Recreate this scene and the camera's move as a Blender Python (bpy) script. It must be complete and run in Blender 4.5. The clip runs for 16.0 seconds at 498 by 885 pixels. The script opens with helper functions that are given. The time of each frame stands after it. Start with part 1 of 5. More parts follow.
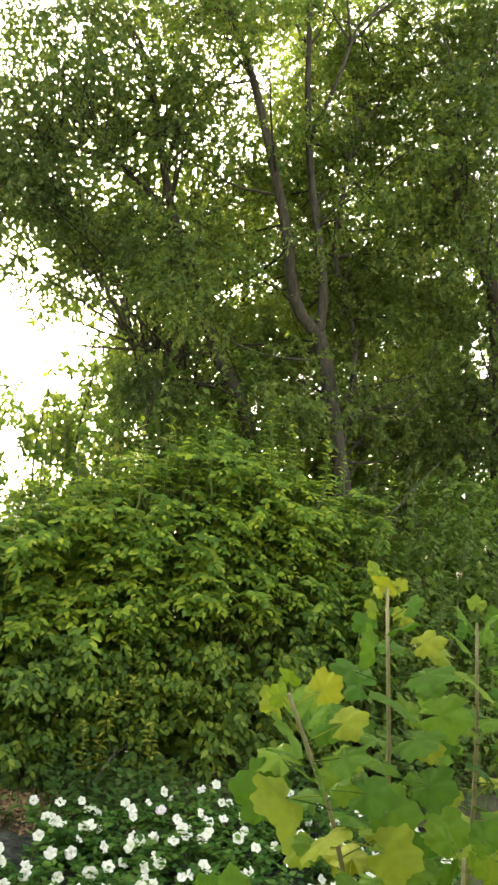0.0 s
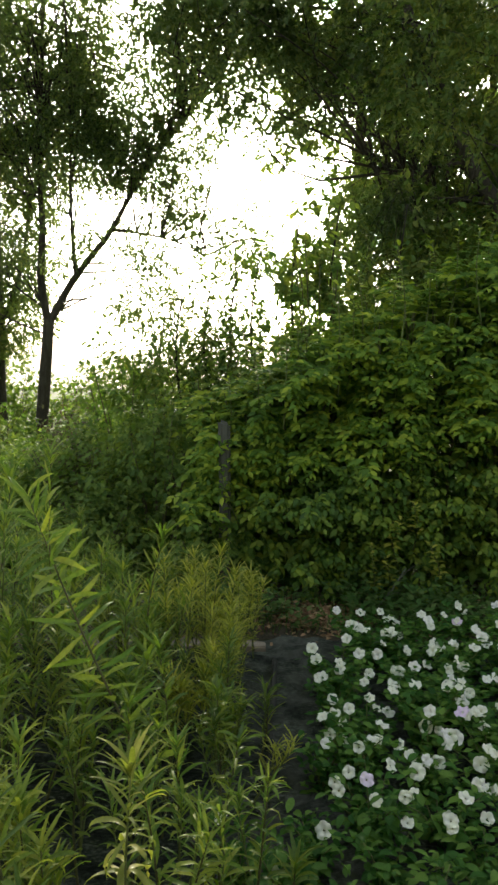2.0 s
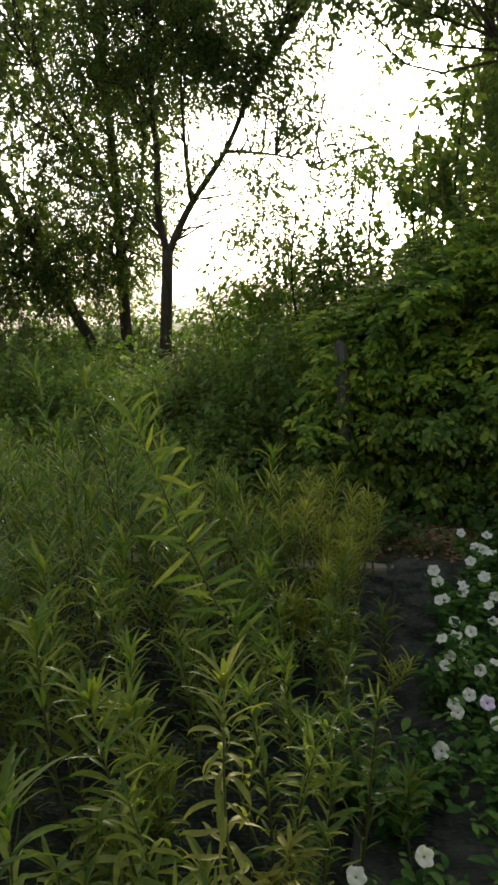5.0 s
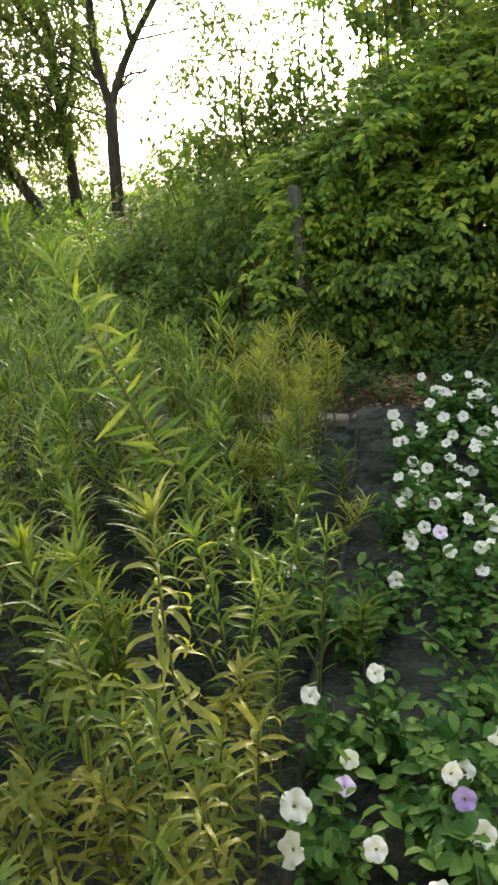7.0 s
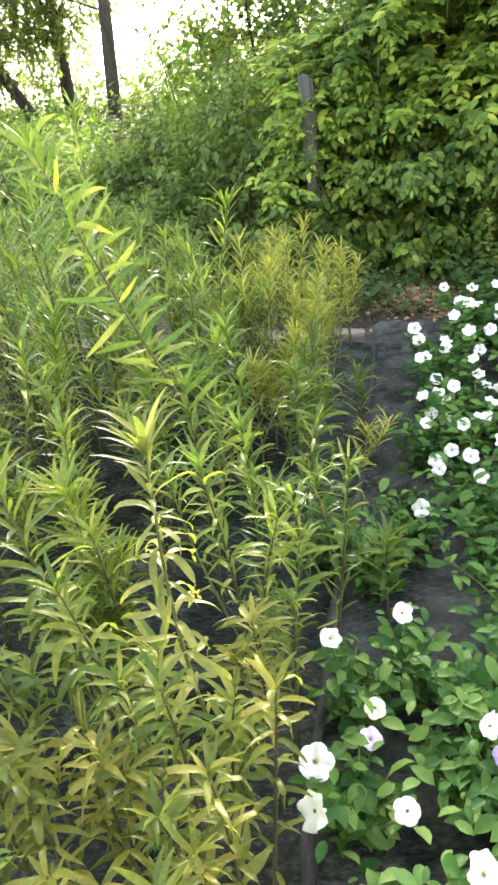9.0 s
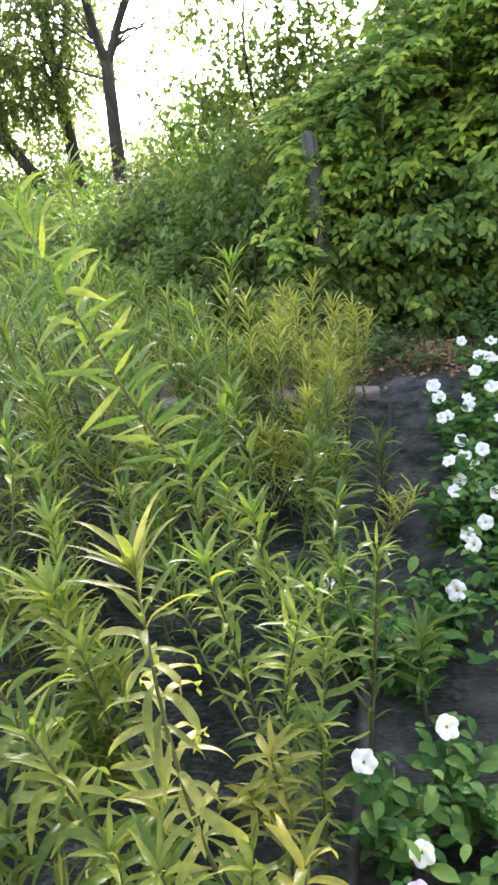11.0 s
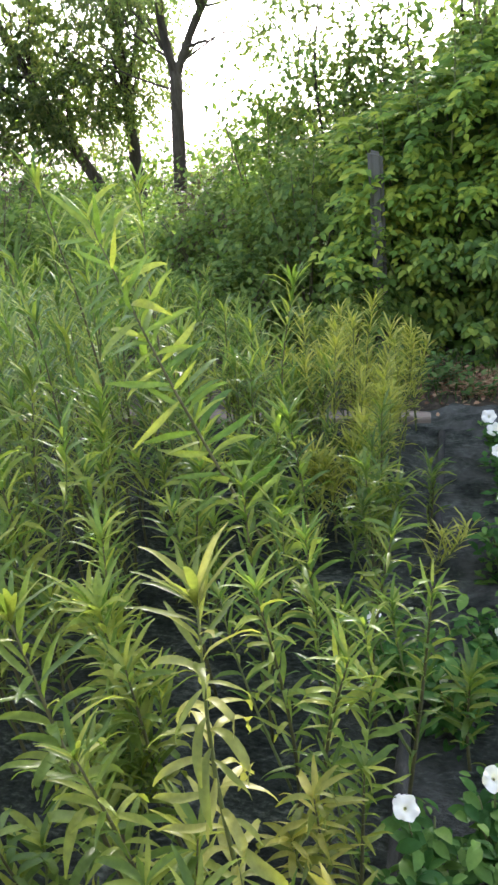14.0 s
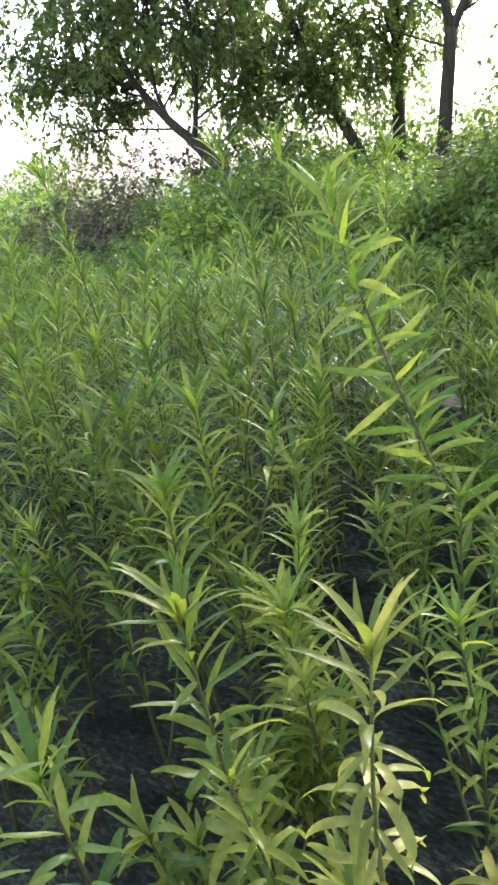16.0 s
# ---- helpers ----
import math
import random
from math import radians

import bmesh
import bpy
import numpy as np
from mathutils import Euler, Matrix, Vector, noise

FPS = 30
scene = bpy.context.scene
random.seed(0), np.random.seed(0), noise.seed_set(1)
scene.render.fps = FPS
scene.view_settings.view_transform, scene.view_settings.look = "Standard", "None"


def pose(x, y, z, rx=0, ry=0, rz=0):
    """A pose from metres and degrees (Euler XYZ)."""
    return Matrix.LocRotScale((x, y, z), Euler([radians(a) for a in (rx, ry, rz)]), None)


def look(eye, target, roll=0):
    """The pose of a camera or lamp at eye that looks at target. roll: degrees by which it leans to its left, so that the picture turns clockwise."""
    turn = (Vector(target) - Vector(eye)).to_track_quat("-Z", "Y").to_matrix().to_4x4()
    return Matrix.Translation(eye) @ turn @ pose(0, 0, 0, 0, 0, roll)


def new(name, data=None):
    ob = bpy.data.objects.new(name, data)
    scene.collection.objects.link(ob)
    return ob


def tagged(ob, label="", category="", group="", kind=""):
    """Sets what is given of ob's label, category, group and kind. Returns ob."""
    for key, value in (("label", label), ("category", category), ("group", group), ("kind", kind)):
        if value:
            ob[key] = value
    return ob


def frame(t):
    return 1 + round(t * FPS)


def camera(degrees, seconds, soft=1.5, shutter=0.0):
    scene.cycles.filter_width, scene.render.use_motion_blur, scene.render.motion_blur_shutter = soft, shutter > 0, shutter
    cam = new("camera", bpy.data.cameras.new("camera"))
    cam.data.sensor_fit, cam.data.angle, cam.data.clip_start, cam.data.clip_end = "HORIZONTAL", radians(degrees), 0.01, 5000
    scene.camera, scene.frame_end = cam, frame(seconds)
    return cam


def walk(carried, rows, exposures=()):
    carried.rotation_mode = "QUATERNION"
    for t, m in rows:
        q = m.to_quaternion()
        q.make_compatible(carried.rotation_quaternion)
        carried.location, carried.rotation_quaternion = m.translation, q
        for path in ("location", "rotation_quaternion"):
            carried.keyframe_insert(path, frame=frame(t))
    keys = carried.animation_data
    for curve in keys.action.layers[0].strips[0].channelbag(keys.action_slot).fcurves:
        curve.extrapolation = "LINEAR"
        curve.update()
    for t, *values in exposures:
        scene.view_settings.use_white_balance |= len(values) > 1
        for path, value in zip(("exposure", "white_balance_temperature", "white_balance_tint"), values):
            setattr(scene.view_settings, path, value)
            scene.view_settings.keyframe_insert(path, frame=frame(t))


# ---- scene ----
cam = camera(38.4, 16.0, soft=2.7)
PATH = [
    (0, (0.376, -0.423, 1.951), (0.975, 1.469, 2.2), 6.0),
    (0.5, (0.379, -0.446, 1.961), (0.951, 1.449, 2.247), 6.7),
    (1, (0.381, -0.43, 1.931), (0.835, 1.516, 2.017), 5.0),
    (1.5, (0.37, -0.399, 1.888), (0.62, 1.58, 1.751), 3.1),
    (1.7, (0.344, -0.404, 1.895), (0.465, 1.583, 1.709), 0.9),
    (2, (0.283, -0.355, 1.851), (0.229, 1.633, 1.632), 0.2),
    (2.5, (0.233, -0.368, 1.829), (0.034, 1.597, 1.513), -0.2),
    (3, (0.246, -0.303, 1.792), (-0.061, 1.651, 1.496), -0.2),
    (3.2, (0.262, -0.279, 1.795), (-0.07, 1.658, 1.422), 0.4),
    (5.3, (0.36, -0.245, 1.786), (-0.051, 1.665, 1.358), -3.3),
    (5.5, (0.369, -0.22, 1.772), (-0.036, 1.681, 1.3), -3.4),
    (6, (0.408, -0.184, 1.729), (0.031, 1.698, 1.165), -5.2),
    (6.5, (0.425, -0.17, 1.688), (0.065, 1.681, 1.021), -6.3),
    (7, (0.436, -0.176, 1.674), (0.087, 1.642, 0.918), -6.5),
    (7.5, (0.44, -0.155, 1.628), (0.027, 1.575, 0.713), -8.5),
    (8, (0.461, -0.154, 1.631), (0.083, 1.552, 0.659), -9.5),
    (8.2, (0.445, -0.135, 1.624), (0.067, 1.591, 0.688), -7.6),
    (10.3, (0.366, 0.258, 1.509), (-0.032, 1.958, 0.532), -9.9),
    (10.5, (0.368, 0.253, 1.526), (-0.032, 1.973, 0.587), -11.0),
    (11, (0.344, 0.262, 1.536), (-0.057, 2.042, 0.717), -9.3),
    (11.5, (0.326, 0.249, 1.548), (-0.052, 2.037, 0.737), -5.4),
    (12, (0.343, 0.25, 1.545), (-0.075, 2.03, 0.734), -6.7),
    (12.5, (0.328, 0.247, 1.557), (-0.102, 2.027, 0.755), -4.3),
    (13, (0.334, 0.243, 1.563), (-0.049, 2.036, 0.765), -5.0),
    (13.5, (0.325, 0.241, 1.565), (-0.038, 2.038, 0.767), -5.7),
    (14, (0.296, 0.289, 1.554), (-0.208, 2.062, 0.778), -6.6),
    (14.5, (0.308, 0.377, 1.541), (-0.485, 2.031, 0.743), -10.6),
    (15, (0.306, 0.414, 1.548), (-0.593, 2.037, 0.801), -8.7),
    (15.5, (0.304, 0.425, 1.553), (-0.706, 1.997, 0.839), -10.1),
    (16, (0.285, 0.44, 1.546), (-0.802, 1.929, 0.77), -8.4),
]
EXPOSURES = [(0, 3.25, 7300, 10.0), (1.0, 3.25, 6900, 7.0), (1.5, 2.95, 6700, 6.5), (2.0, 1.85, 6600, 5.5), (2.5, 1.5, 6600, 6.5), (3.2, 1.15, 6700, 7.5), (5.3, 1.35, 6600, 13), (6.0, 1.95, 6700, 14), (6.5, 2.38, 6600, 15), (7.0, 2.7, 6500, 16), (8.0, 3.2, 6400, 18), (8.3, 3.45, 6300, 19), (10.3, 4.1, 5700, 33), (10.6, 4.1, 5700, 33), (10.85, 3.6, 5700, 30), (11.1, 3.45, 5700, 28), (11.6, 3.3, 5700, 26), (13.0, 3.22, 5680, 25), (16.0, 3.1, 5550, 23)]
walk(cam, [(t, look(eye, target, roll)) for t, eye, target, roll in PATH], EXPOSURES)

# ---- world and sun ----
SUN_AZ, SUN_EL = -3.0, 23.0
world = bpy.data.worlds.new("world")
scene.world = world
world.use_nodes = True
wn = world.node_tree.nodes
wn.clear()
sky = wn.new("ShaderNodeTexSky")
sky.sky_type = "NISHITA"
sky.sun_disc = False
sky.sun_elevation, sky.sun_rotation = radians(SUN_EL), radians(SUN_AZ)
sky.air_density, sky.dust_density, sky.ozone_density = 1.0, 4.0, 0.6
wbg = wn.new("ShaderNodeBackground")
wbg.inputs["Strength"].default_value = 0.13
wout = wn.new("ShaderNodeOutputWorld")
haze = wn.new("ShaderNodeHueSaturation")
haze.inputs["Saturation"].default_value = 0.5
world.node_tree.links.new(sky.outputs["Color"], haze.inputs["Color"])
world.node_tree.links.new(haze.outputs["Color"], wbg.inputs["Color"])
world.node_tree.links.new(wbg.outputs["Background"], wout.inputs["Surface"])

sun = new("sun", bpy.data.lights.new("sun", "SUN"))
sun.data.energy, sun.data.angle, sun.data.color = 2.4, radians(10), (1.0, 0.9, 0.72)
sun_to = Vector((math.sin(radians(SUN_AZ)) * math.cos(radians(SUN_EL)),
                 math.cos(radians(SUN_AZ)) * math.cos(radians(SUN_EL)), math.sin(radians(SUN_EL))))
sun.matrix_world = look(sun_to * 30, (0, 0, 0))

# ---- materials ----


def ramp(nt, fac, stops):
    node = nt.nodes.new("ShaderNodeValToRGB")
    while len(node.color_ramp.elements) < len(stops):
        node.color_ramp.elements.new(0.5)
    for e, (pos, col) in zip(node.color_ramp.elements, stops):
        e.position, e.color = pos, (*col, 1)
    nt.links.new(fac, node.inputs["Fac"])
    return node.outputs["Color"]


def leaf_mat(name, stops, through_light=0.4, rough=0.5, single=False, blotch=0.25, spec=0.22):
    """Leaf: colour from leaf to leaf, fine blotches, veins' relief and light that passes through the blade."""
    m = bpy.data.materials.new(name)
    m.use_nodes = True
    nt = m.node_tree
    nt.nodes.clear()
    out = nt.nodes.new("ShaderNodeOutputMaterial")
    if single:
        rnd = nt.nodes.new("ShaderNodeObjectInfo").outputs["Random"]
    else:
        rnd = nt.nodes.new("ShaderNodeNewGeometry").outputs["Random Per Island"]
    geo = nt.nodes.new("ShaderNodeNewGeometry")
    big = nt.nodes.new("ShaderNodeTexNoise")
    big.inputs["Scale"].default_value = 1.3
    nt.links.new(geo.outputs["Position"], big.inputs["Vector"])
    mixf = nt.nodes.new("ShaderNodeMath")
    mixf.operation = "MULTIPLY_ADD"
    nt.links.new(big.outputs["Fac"], mixf.inputs[0])
    mixf.inputs[1].default_value = 0.7
    half = nt.nodes.new("ShaderNodeMath")
    half.operation = "MULTIPLY_ADD"
    nt.links.new(rnd, half.inputs[0])
    half.inputs[1].default_value, half.inputs[2].default_value = 0.7, -0.2
    nt.links.new(half.outputs[0], mixf.inputs[2])
    col = ramp(nt, mixf.outputs[0], stops)
    fine = nt.nodes.new("ShaderNodeTexNoise")
    fine.inputs["Scale"].default_value = 90
    fine.inputs["Detail"].default_value = 4
    nt.links.new(geo.outputs["Position"], fine.inputs["Vector"])
    hsv = nt.nodes.new("ShaderNodeHueSaturation")
    nt.links.new(col, hsv.inputs["Color"])
    val = nt.nodes.new("ShaderNodeMath")
    val.operation = "MULTIPLY_ADD"
    nt.links.new(fine.outputs["Fac"], val.inputs[0])
    val.inputs[1].default_value, val.inputs[2].default_value = 2 * blotch, 1 - blotch
    nt.links.new(val.outputs[0], hsv.inputs["Value"])
    bump = nt.nodes.new("ShaderNodeBump")
    bump.inputs["Strength"].default_value, bump.inputs["Distance"].default_value = 0.3, 0.002
    nt.links.new(fine.outputs["Fac"], bump.inputs["Height"])
    bsdf = nt.nodes.new("ShaderNodeBsdfPrincipled")
    bsdf.inputs["Roughness"].default_value = rough
    bsdf.inputs["Specular IOR Level"].default_value = spec
    nt.links.new(hsv.outputs["Color"], bsdf.inputs["Base Color"])
    nt.links.new(bump.outputs["Normal"], bsdf.inputs["Normal"])
    tr = nt.nodes.new("ShaderNodeBsdfTranslucent")
    warm = nt.nodes.new("ShaderNodeMix")
    warm.data_type, warm.blend_type = "RGBA", "MULTIPLY"
    warm.inputs["Factor"].default_value = 1.0
    nt.links.new(hsv.outputs["Color"], warm.inputs["A"])
    warm.inputs["B"].default_value = (1.25, 1.35, 0.7, 1)
    nt.links.new(warm.outputs["Result"], tr.inputs["Color"])
    mix = nt.nodes.new("ShaderNodeMixShader")
    mix.inputs["Fac"].default_value = through_light
    nt.links.new(bsdf.outputs[0], mix.inputs[1])
    nt.links.new(tr.outputs[0], mix.inputs[2])
    nt.links.new(mix.outputs[0], out.inputs["Surface"])
    return m


def rough_mat(name, stops, scale=20, rough=0.9, bump=0.5, dist=0.01, stretch=(1, 1, 1), spec=0.25):
    m = bpy.data.materials.new(name)
    m.use_nodes = True
    nt = m.node_tree
    bsdf = nt.nodes["Principled BSDF"]
    tc = nt.nodes.new("ShaderNodeTexCoord")
    mp = nt.nodes.new("ShaderNodeMapping")
    mp.inputs["Scale"].default_value = stretch
    nt.links.new(tc.outputs["Object"], mp.inputs["Vector"])
    fine = nt.nodes.new("ShaderNodeTexNoise")
    fine.inputs["Scale"].default_value, fine.inputs["Detail"].default_value = scale, 8
    fine.inputs["Roughness"].default_value = 0.65
    nt.links.new(mp.outputs[0], fine.inputs["Vector"])
    big = nt.nodes.new("ShaderNodeTexNoise")
    big.inputs["Scale"].default_value, big.inputs["Detail"].default_value = scale / 12, 3
    nt.links.new(mp.outputs[0], big.inputs["Vector"])
    add = nt.nodes.new("ShaderNodeMath")
    add.operation = "MULTIPLY_ADD"
    nt.links.new(big.outputs["Fac"], add.inputs[0])
    add.inputs[1].default_value = 0.9
    sub = nt.nodes.new("ShaderNodeMath")
    sub.operation = "MULTIPLY_ADD"
    nt.links.new(fine.outputs["Fac"], sub.inputs[0])
    sub.inputs[1].default_value, sub.inputs[2].default_value = 1.1, -0.5
    nt.links.new(sub.outputs[0], add.inputs[2])
    nt.links.new(ramp(nt, add.outputs[0], stops), bsdf.inputs["Base Color"])
    b = nt.nodes.new("ShaderNodeBump")
    b.inputs["Strength"].default_value, b.inputs["Distance"].default_value = bump, dist
    nt.links.new(fine.outputs["Fac"], b.inputs["Height"])
    nt.links.new(b.outputs["Normal"], bsdf.inputs["Normal"])
    bsdf.inputs["Roughness"].default_value = rough
    bsdf.inputs["Specular IOR Level"].default_value = spec
    return m


M_CROWN = leaf_mat("crown leaves", [(0.1, (0.065, 0.11, 0.028)), (0.5, (0.12, 0.17, 0.04)), (0.9, (0.21, 0.23, 0.05))], 0.5, 0.6)
M_CROWN2 = leaf_mat("dark crown leaves", [(0.1, (0.06, 0.098, 0.03)), (0.6, (0.105, 0.145, 0.042)), (0.95, (0.18, 0.195, 0.055))], 0.45, 0.6)
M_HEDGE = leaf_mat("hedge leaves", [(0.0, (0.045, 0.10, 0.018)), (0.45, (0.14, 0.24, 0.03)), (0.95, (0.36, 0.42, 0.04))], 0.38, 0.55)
M_HEDGE_LOW_INNER = leaf_mat("low and inner hedge leaves", [(0.0, (0.035, 0.08, 0.015)), (0.45, (0.10, 0.175, 0.025)), (0.95, (0.25, 0.31, 0.035))], 0.3, 0.5)
M_HEDGE_ONE = leaf_mat("single hedge leaf", [(0.1, (0.055, 0.115, 0.016)), (0.5, (0.12, 0.20, 0.02)), (0.9, (0.26, 0.28, 0.025))], 0.35, 0.55, True)
M_SHRUB = leaf_mat("shrub leaves", [(0.1, (0.06, 0.115, 0.024)), (0.5, (0.115, 0.185, 0.034)), (0.9, (0.19, 0.25, 0.045))], 0.42, 0.65)
M_BROWN = leaf_mat("dry brownish leaves", [(0.1, (0.06, 0.055, 0.035)), (0.5, (0.10, 0.085, 0.05)), (0.9, (0.13, 0.13, 0.05))], 0.25, 0.7)
M_WEED = leaf_mat("weed leaves", [(0.1, (0.04, 0.09, 0.02)), (0.5, (0.07, 0.14, 0.03)), (0.9, (0.13, 0.17, 0.05))], 0.3)
M_LITTER = leaf_mat("dead leaves", [(0.1, (0.09, 0.05, 0.025)), (0.5, (0.23, 0.13, 0.065)), (0.9, (0.40, 0.27, 0.14))], 0.1, 0.8)
GREENS = [(0.1, (0.06, 0.125, 0.022)), (0.5, (0.155, 0.235, 0.036)), (0.9, (0.31, 0.345, 0.055))]
GOLDS = [(0.1, (0.18, 0.22, 0.035)), (0.5, (0.34, 0.36, 0.055)), (0.9, (0.50, 0.47, 0.09))]
PALES = [(0.1, (0.12, 0.16, 0.03)), (0.5, (0.24, 0.26, 0.05)), (0.9, (0.40, 0.38, 0.10))]
LIMES = [(0.1, (0.055, 0.11, 0.018)), (0.5, (0.13, 0.19, 0.026)), (0.9, (0.26, 0.29, 0.045))]
YELLS = [(0.1, (0.065, 0.10, 0.015)), (0.5, (0.15, 0.175, 0.022)), (0.9, (0.31, 0.295, 0.05))]
M_WILLOW = {c: (leaf_mat(f"willow {c} leaf", s, 0.45, 0.42, True, 0.4, 0.28), leaf_mat(f"willow {c} foliage", s, 0.48, 0.4, spec=0.35))
            for c, s in (("green", GREENS), ("lime", LIMES), ("yellow", YELLS), ("gold", GOLDS), ("pale", PALES))}
M_CURRANT = leaf_mat("currant leaf", [(0.1, (0.045, 0.115, 0.012)), (0.5, (0.105, 0.195, 0.018)), (0.9, (0.26, 0.28, 0.03))], 0.32, 0.75, True, 0.3, 0.15)
M_CURRANT_STEM = rough_mat("pale currant stem", [(0.2, (0.15, 0.15, 0.06)), (0.8, (0.34, 0.31, 0.17))], 60, 0.7, 0.4, 0.002)
M_PETUNIA = leaf_mat("petunia leaves", [(0.1, (0.024, 0.082, 0.015)), (0.5, (0.062, 0.15, 0.026)), (0.9, (0.15, 0.255, 0.045))], 0.35, 0.5, spec=0.14)
M_PETAL = leaf_mat("white petals", [(0.1, (0.78, 0.78, 0.64)), (0.6, (0.83, 0.82, 0.68)), (0.95, (0.82, 0.79, 0.73))], 0.25, 0.6, True, 0.06, 0.14)
M_PINK = leaf_mat("lilac petals", [(0.1, (0.70, 0.55, 0.72)), (0.6, (0.78, 0.64, 0.78)), (0.95, (0.82, 0.72, 0.82))], 0.25, 0.6, True, 0.1, 0.14)
M_PURPLE = leaf_mat("purple petals", [(0.1, (0.42, 0.31, 0.60)), (0.6, (0.50, 0.38, 0.66)), (0.95, (0.58, 0.46, 0.7))], 0.25, 0.6, True, 0.1, 0.14)
M_THROAT = rough_mat("flower throat", [(0.2, (0.10, 0.11, 0.04)), (0.8, (0.22, 0.22, 0.08))], 200, 0.7, 0.2, 0.001)
M_STEM = rough_mat("green stem", [(0.2, (0.09, 0.13, 0.03)), (0.8, (0.17, 0.18, 0.06))], 60, 0.6, 0.3, 0.002)
M_STEM_DARK = rough_mat("brown stem", [(0.2, (0.055, 0.058, 0.022)), (0.8, (0.125, 0.12, 0.045))], 60, 0.7, 0.4, 0.002)
M_BARK = rough_mat("bark", [(0.2, (0.02, 0.017, 0.011)), (0.5, (0.05, 0.043, 0.027)), (0.85, (0.105, 0.092, 0.06))], 22, 0.95, 1.0, 0.02, (1, 1, 0.25))
M_POST = rough_mat("weathered wood", [(0.2, (0.055, 0.056, 0.04)), (0.6, (0.118, 0.118, 0.086)), (0.9, (0.20, 0.198, 0.15))], 40, 0.9, 0.8, 0.006, (1, 1, 0.08))
M_BOARD = rough_mat("weathered board", [(0.2, (0.13, 0.105, 0.07)), (0.6, (0.27, 0.225, 0.16)), (0.9, (0.42, 0.36, 0.27))], 30, 0.9, 0.7, 0.006, (0.08, 1, 1))
M_FABRIC = rough_mat("black weed fabric", [(0.3, (0.010, 0.013, 0.009)), (0.55, (0.038, 0.047, 0.032)), (0.8, (0.15, 0.165, 0.12))], 38, 0.85, 1.0, 0.03, (1.0, 2.0, 1.0), spec=0.15)
M_EDGE = rough_mat("dark edging", [(0.2, (0.02, 0.021, 0.016)), (0.6, (0.06, 0.06, 0.046)), (0.9, (0.15, 0.145, 0.115))], 45, 0.8, 1.0, 0.008, (1, 0.3, 1))
M_GROUND = rough_mat("soil and low grass", [(0.15, (0.035, 0.045, 0.018)), (0.5, (0.06, 0.075, 0.025)), (0.8, (0.10, 0.09, 0.045))], 14, 0.95, 1.0, 0.03)
M_WALL = rough_mat("sky-blocking wall render", [(0.2, (0.16, 0.15, 0.12)), (0.6, (0.22, 0.20, 0.165)), (0.9, (0.28, 0.26, 0.22))], 12, 0.95, 0.4, 0.01)
M_SOIL = rough_mat("littered soil", [(0.2, (0.04, 0.034, 0.02)), (0.6, (0.095, 0.078, 0.046)), (0.9, (0.17, 0.145, 0.09))], 35, 0.95, 1.0, 0.02)


def skylit_dust(m):
    """Pale patches on the trodden strip of the fabric between the two beds: its brighter skylight put into the colour
    as dust.
    """
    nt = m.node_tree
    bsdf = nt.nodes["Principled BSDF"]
    base_col = bsdf.inputs["Base Color"].links[0].from_socket
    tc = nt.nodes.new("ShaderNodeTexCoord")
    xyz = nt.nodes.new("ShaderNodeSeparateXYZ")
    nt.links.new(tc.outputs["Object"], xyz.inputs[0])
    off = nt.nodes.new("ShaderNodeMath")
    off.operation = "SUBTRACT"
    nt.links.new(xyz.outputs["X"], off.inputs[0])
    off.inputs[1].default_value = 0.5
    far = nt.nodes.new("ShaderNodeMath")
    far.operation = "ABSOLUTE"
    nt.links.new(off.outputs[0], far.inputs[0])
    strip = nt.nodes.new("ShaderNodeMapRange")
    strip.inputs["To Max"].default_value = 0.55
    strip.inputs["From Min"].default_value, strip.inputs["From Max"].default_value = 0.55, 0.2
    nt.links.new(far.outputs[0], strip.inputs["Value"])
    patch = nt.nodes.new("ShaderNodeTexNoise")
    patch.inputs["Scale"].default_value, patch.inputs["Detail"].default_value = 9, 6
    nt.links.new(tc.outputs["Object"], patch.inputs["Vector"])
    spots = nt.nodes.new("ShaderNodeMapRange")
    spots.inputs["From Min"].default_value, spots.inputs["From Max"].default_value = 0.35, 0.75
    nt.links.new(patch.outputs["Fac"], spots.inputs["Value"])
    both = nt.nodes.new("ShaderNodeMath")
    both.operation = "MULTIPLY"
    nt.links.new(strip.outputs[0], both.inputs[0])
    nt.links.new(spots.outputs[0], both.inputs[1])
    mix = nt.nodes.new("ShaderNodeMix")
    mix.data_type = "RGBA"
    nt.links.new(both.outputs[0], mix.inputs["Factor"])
    nt.links.new(base_col, mix.inputs["A"])
    # pale tone that stands for skylight on the open strip
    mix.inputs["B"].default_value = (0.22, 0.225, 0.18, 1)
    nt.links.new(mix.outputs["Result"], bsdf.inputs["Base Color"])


skylit_dust(M_FABRIC)

# ---- mesh tools ----
R = np.random.RandomState(7)


def mesh_np(name, verts, tris, material, smooth=False):
    me = bpy.data.meshes.new(name)
    verts, tris = np.asarray(verts, np.float32), np.asarray(tris, np.int32)
    me.vertices.add(len(verts))
    me.vertices.foreach_set("co", verts.ravel())
    me.loops.add(tris.size)
    me.loops.foreach_set("vertex_index", tris.ravel())
    me.polygons.add(len(tris))
    me.polygons.foreach_set("loop_start", np.arange(0, tris.size, 3, dtype=np.int32))
    if smooth:
        me.polygons.foreach_set("use_smooth", np.ones(len(tris), bool))
    me.update(calc_edges=True)
    me.materials.append(material)
    return me


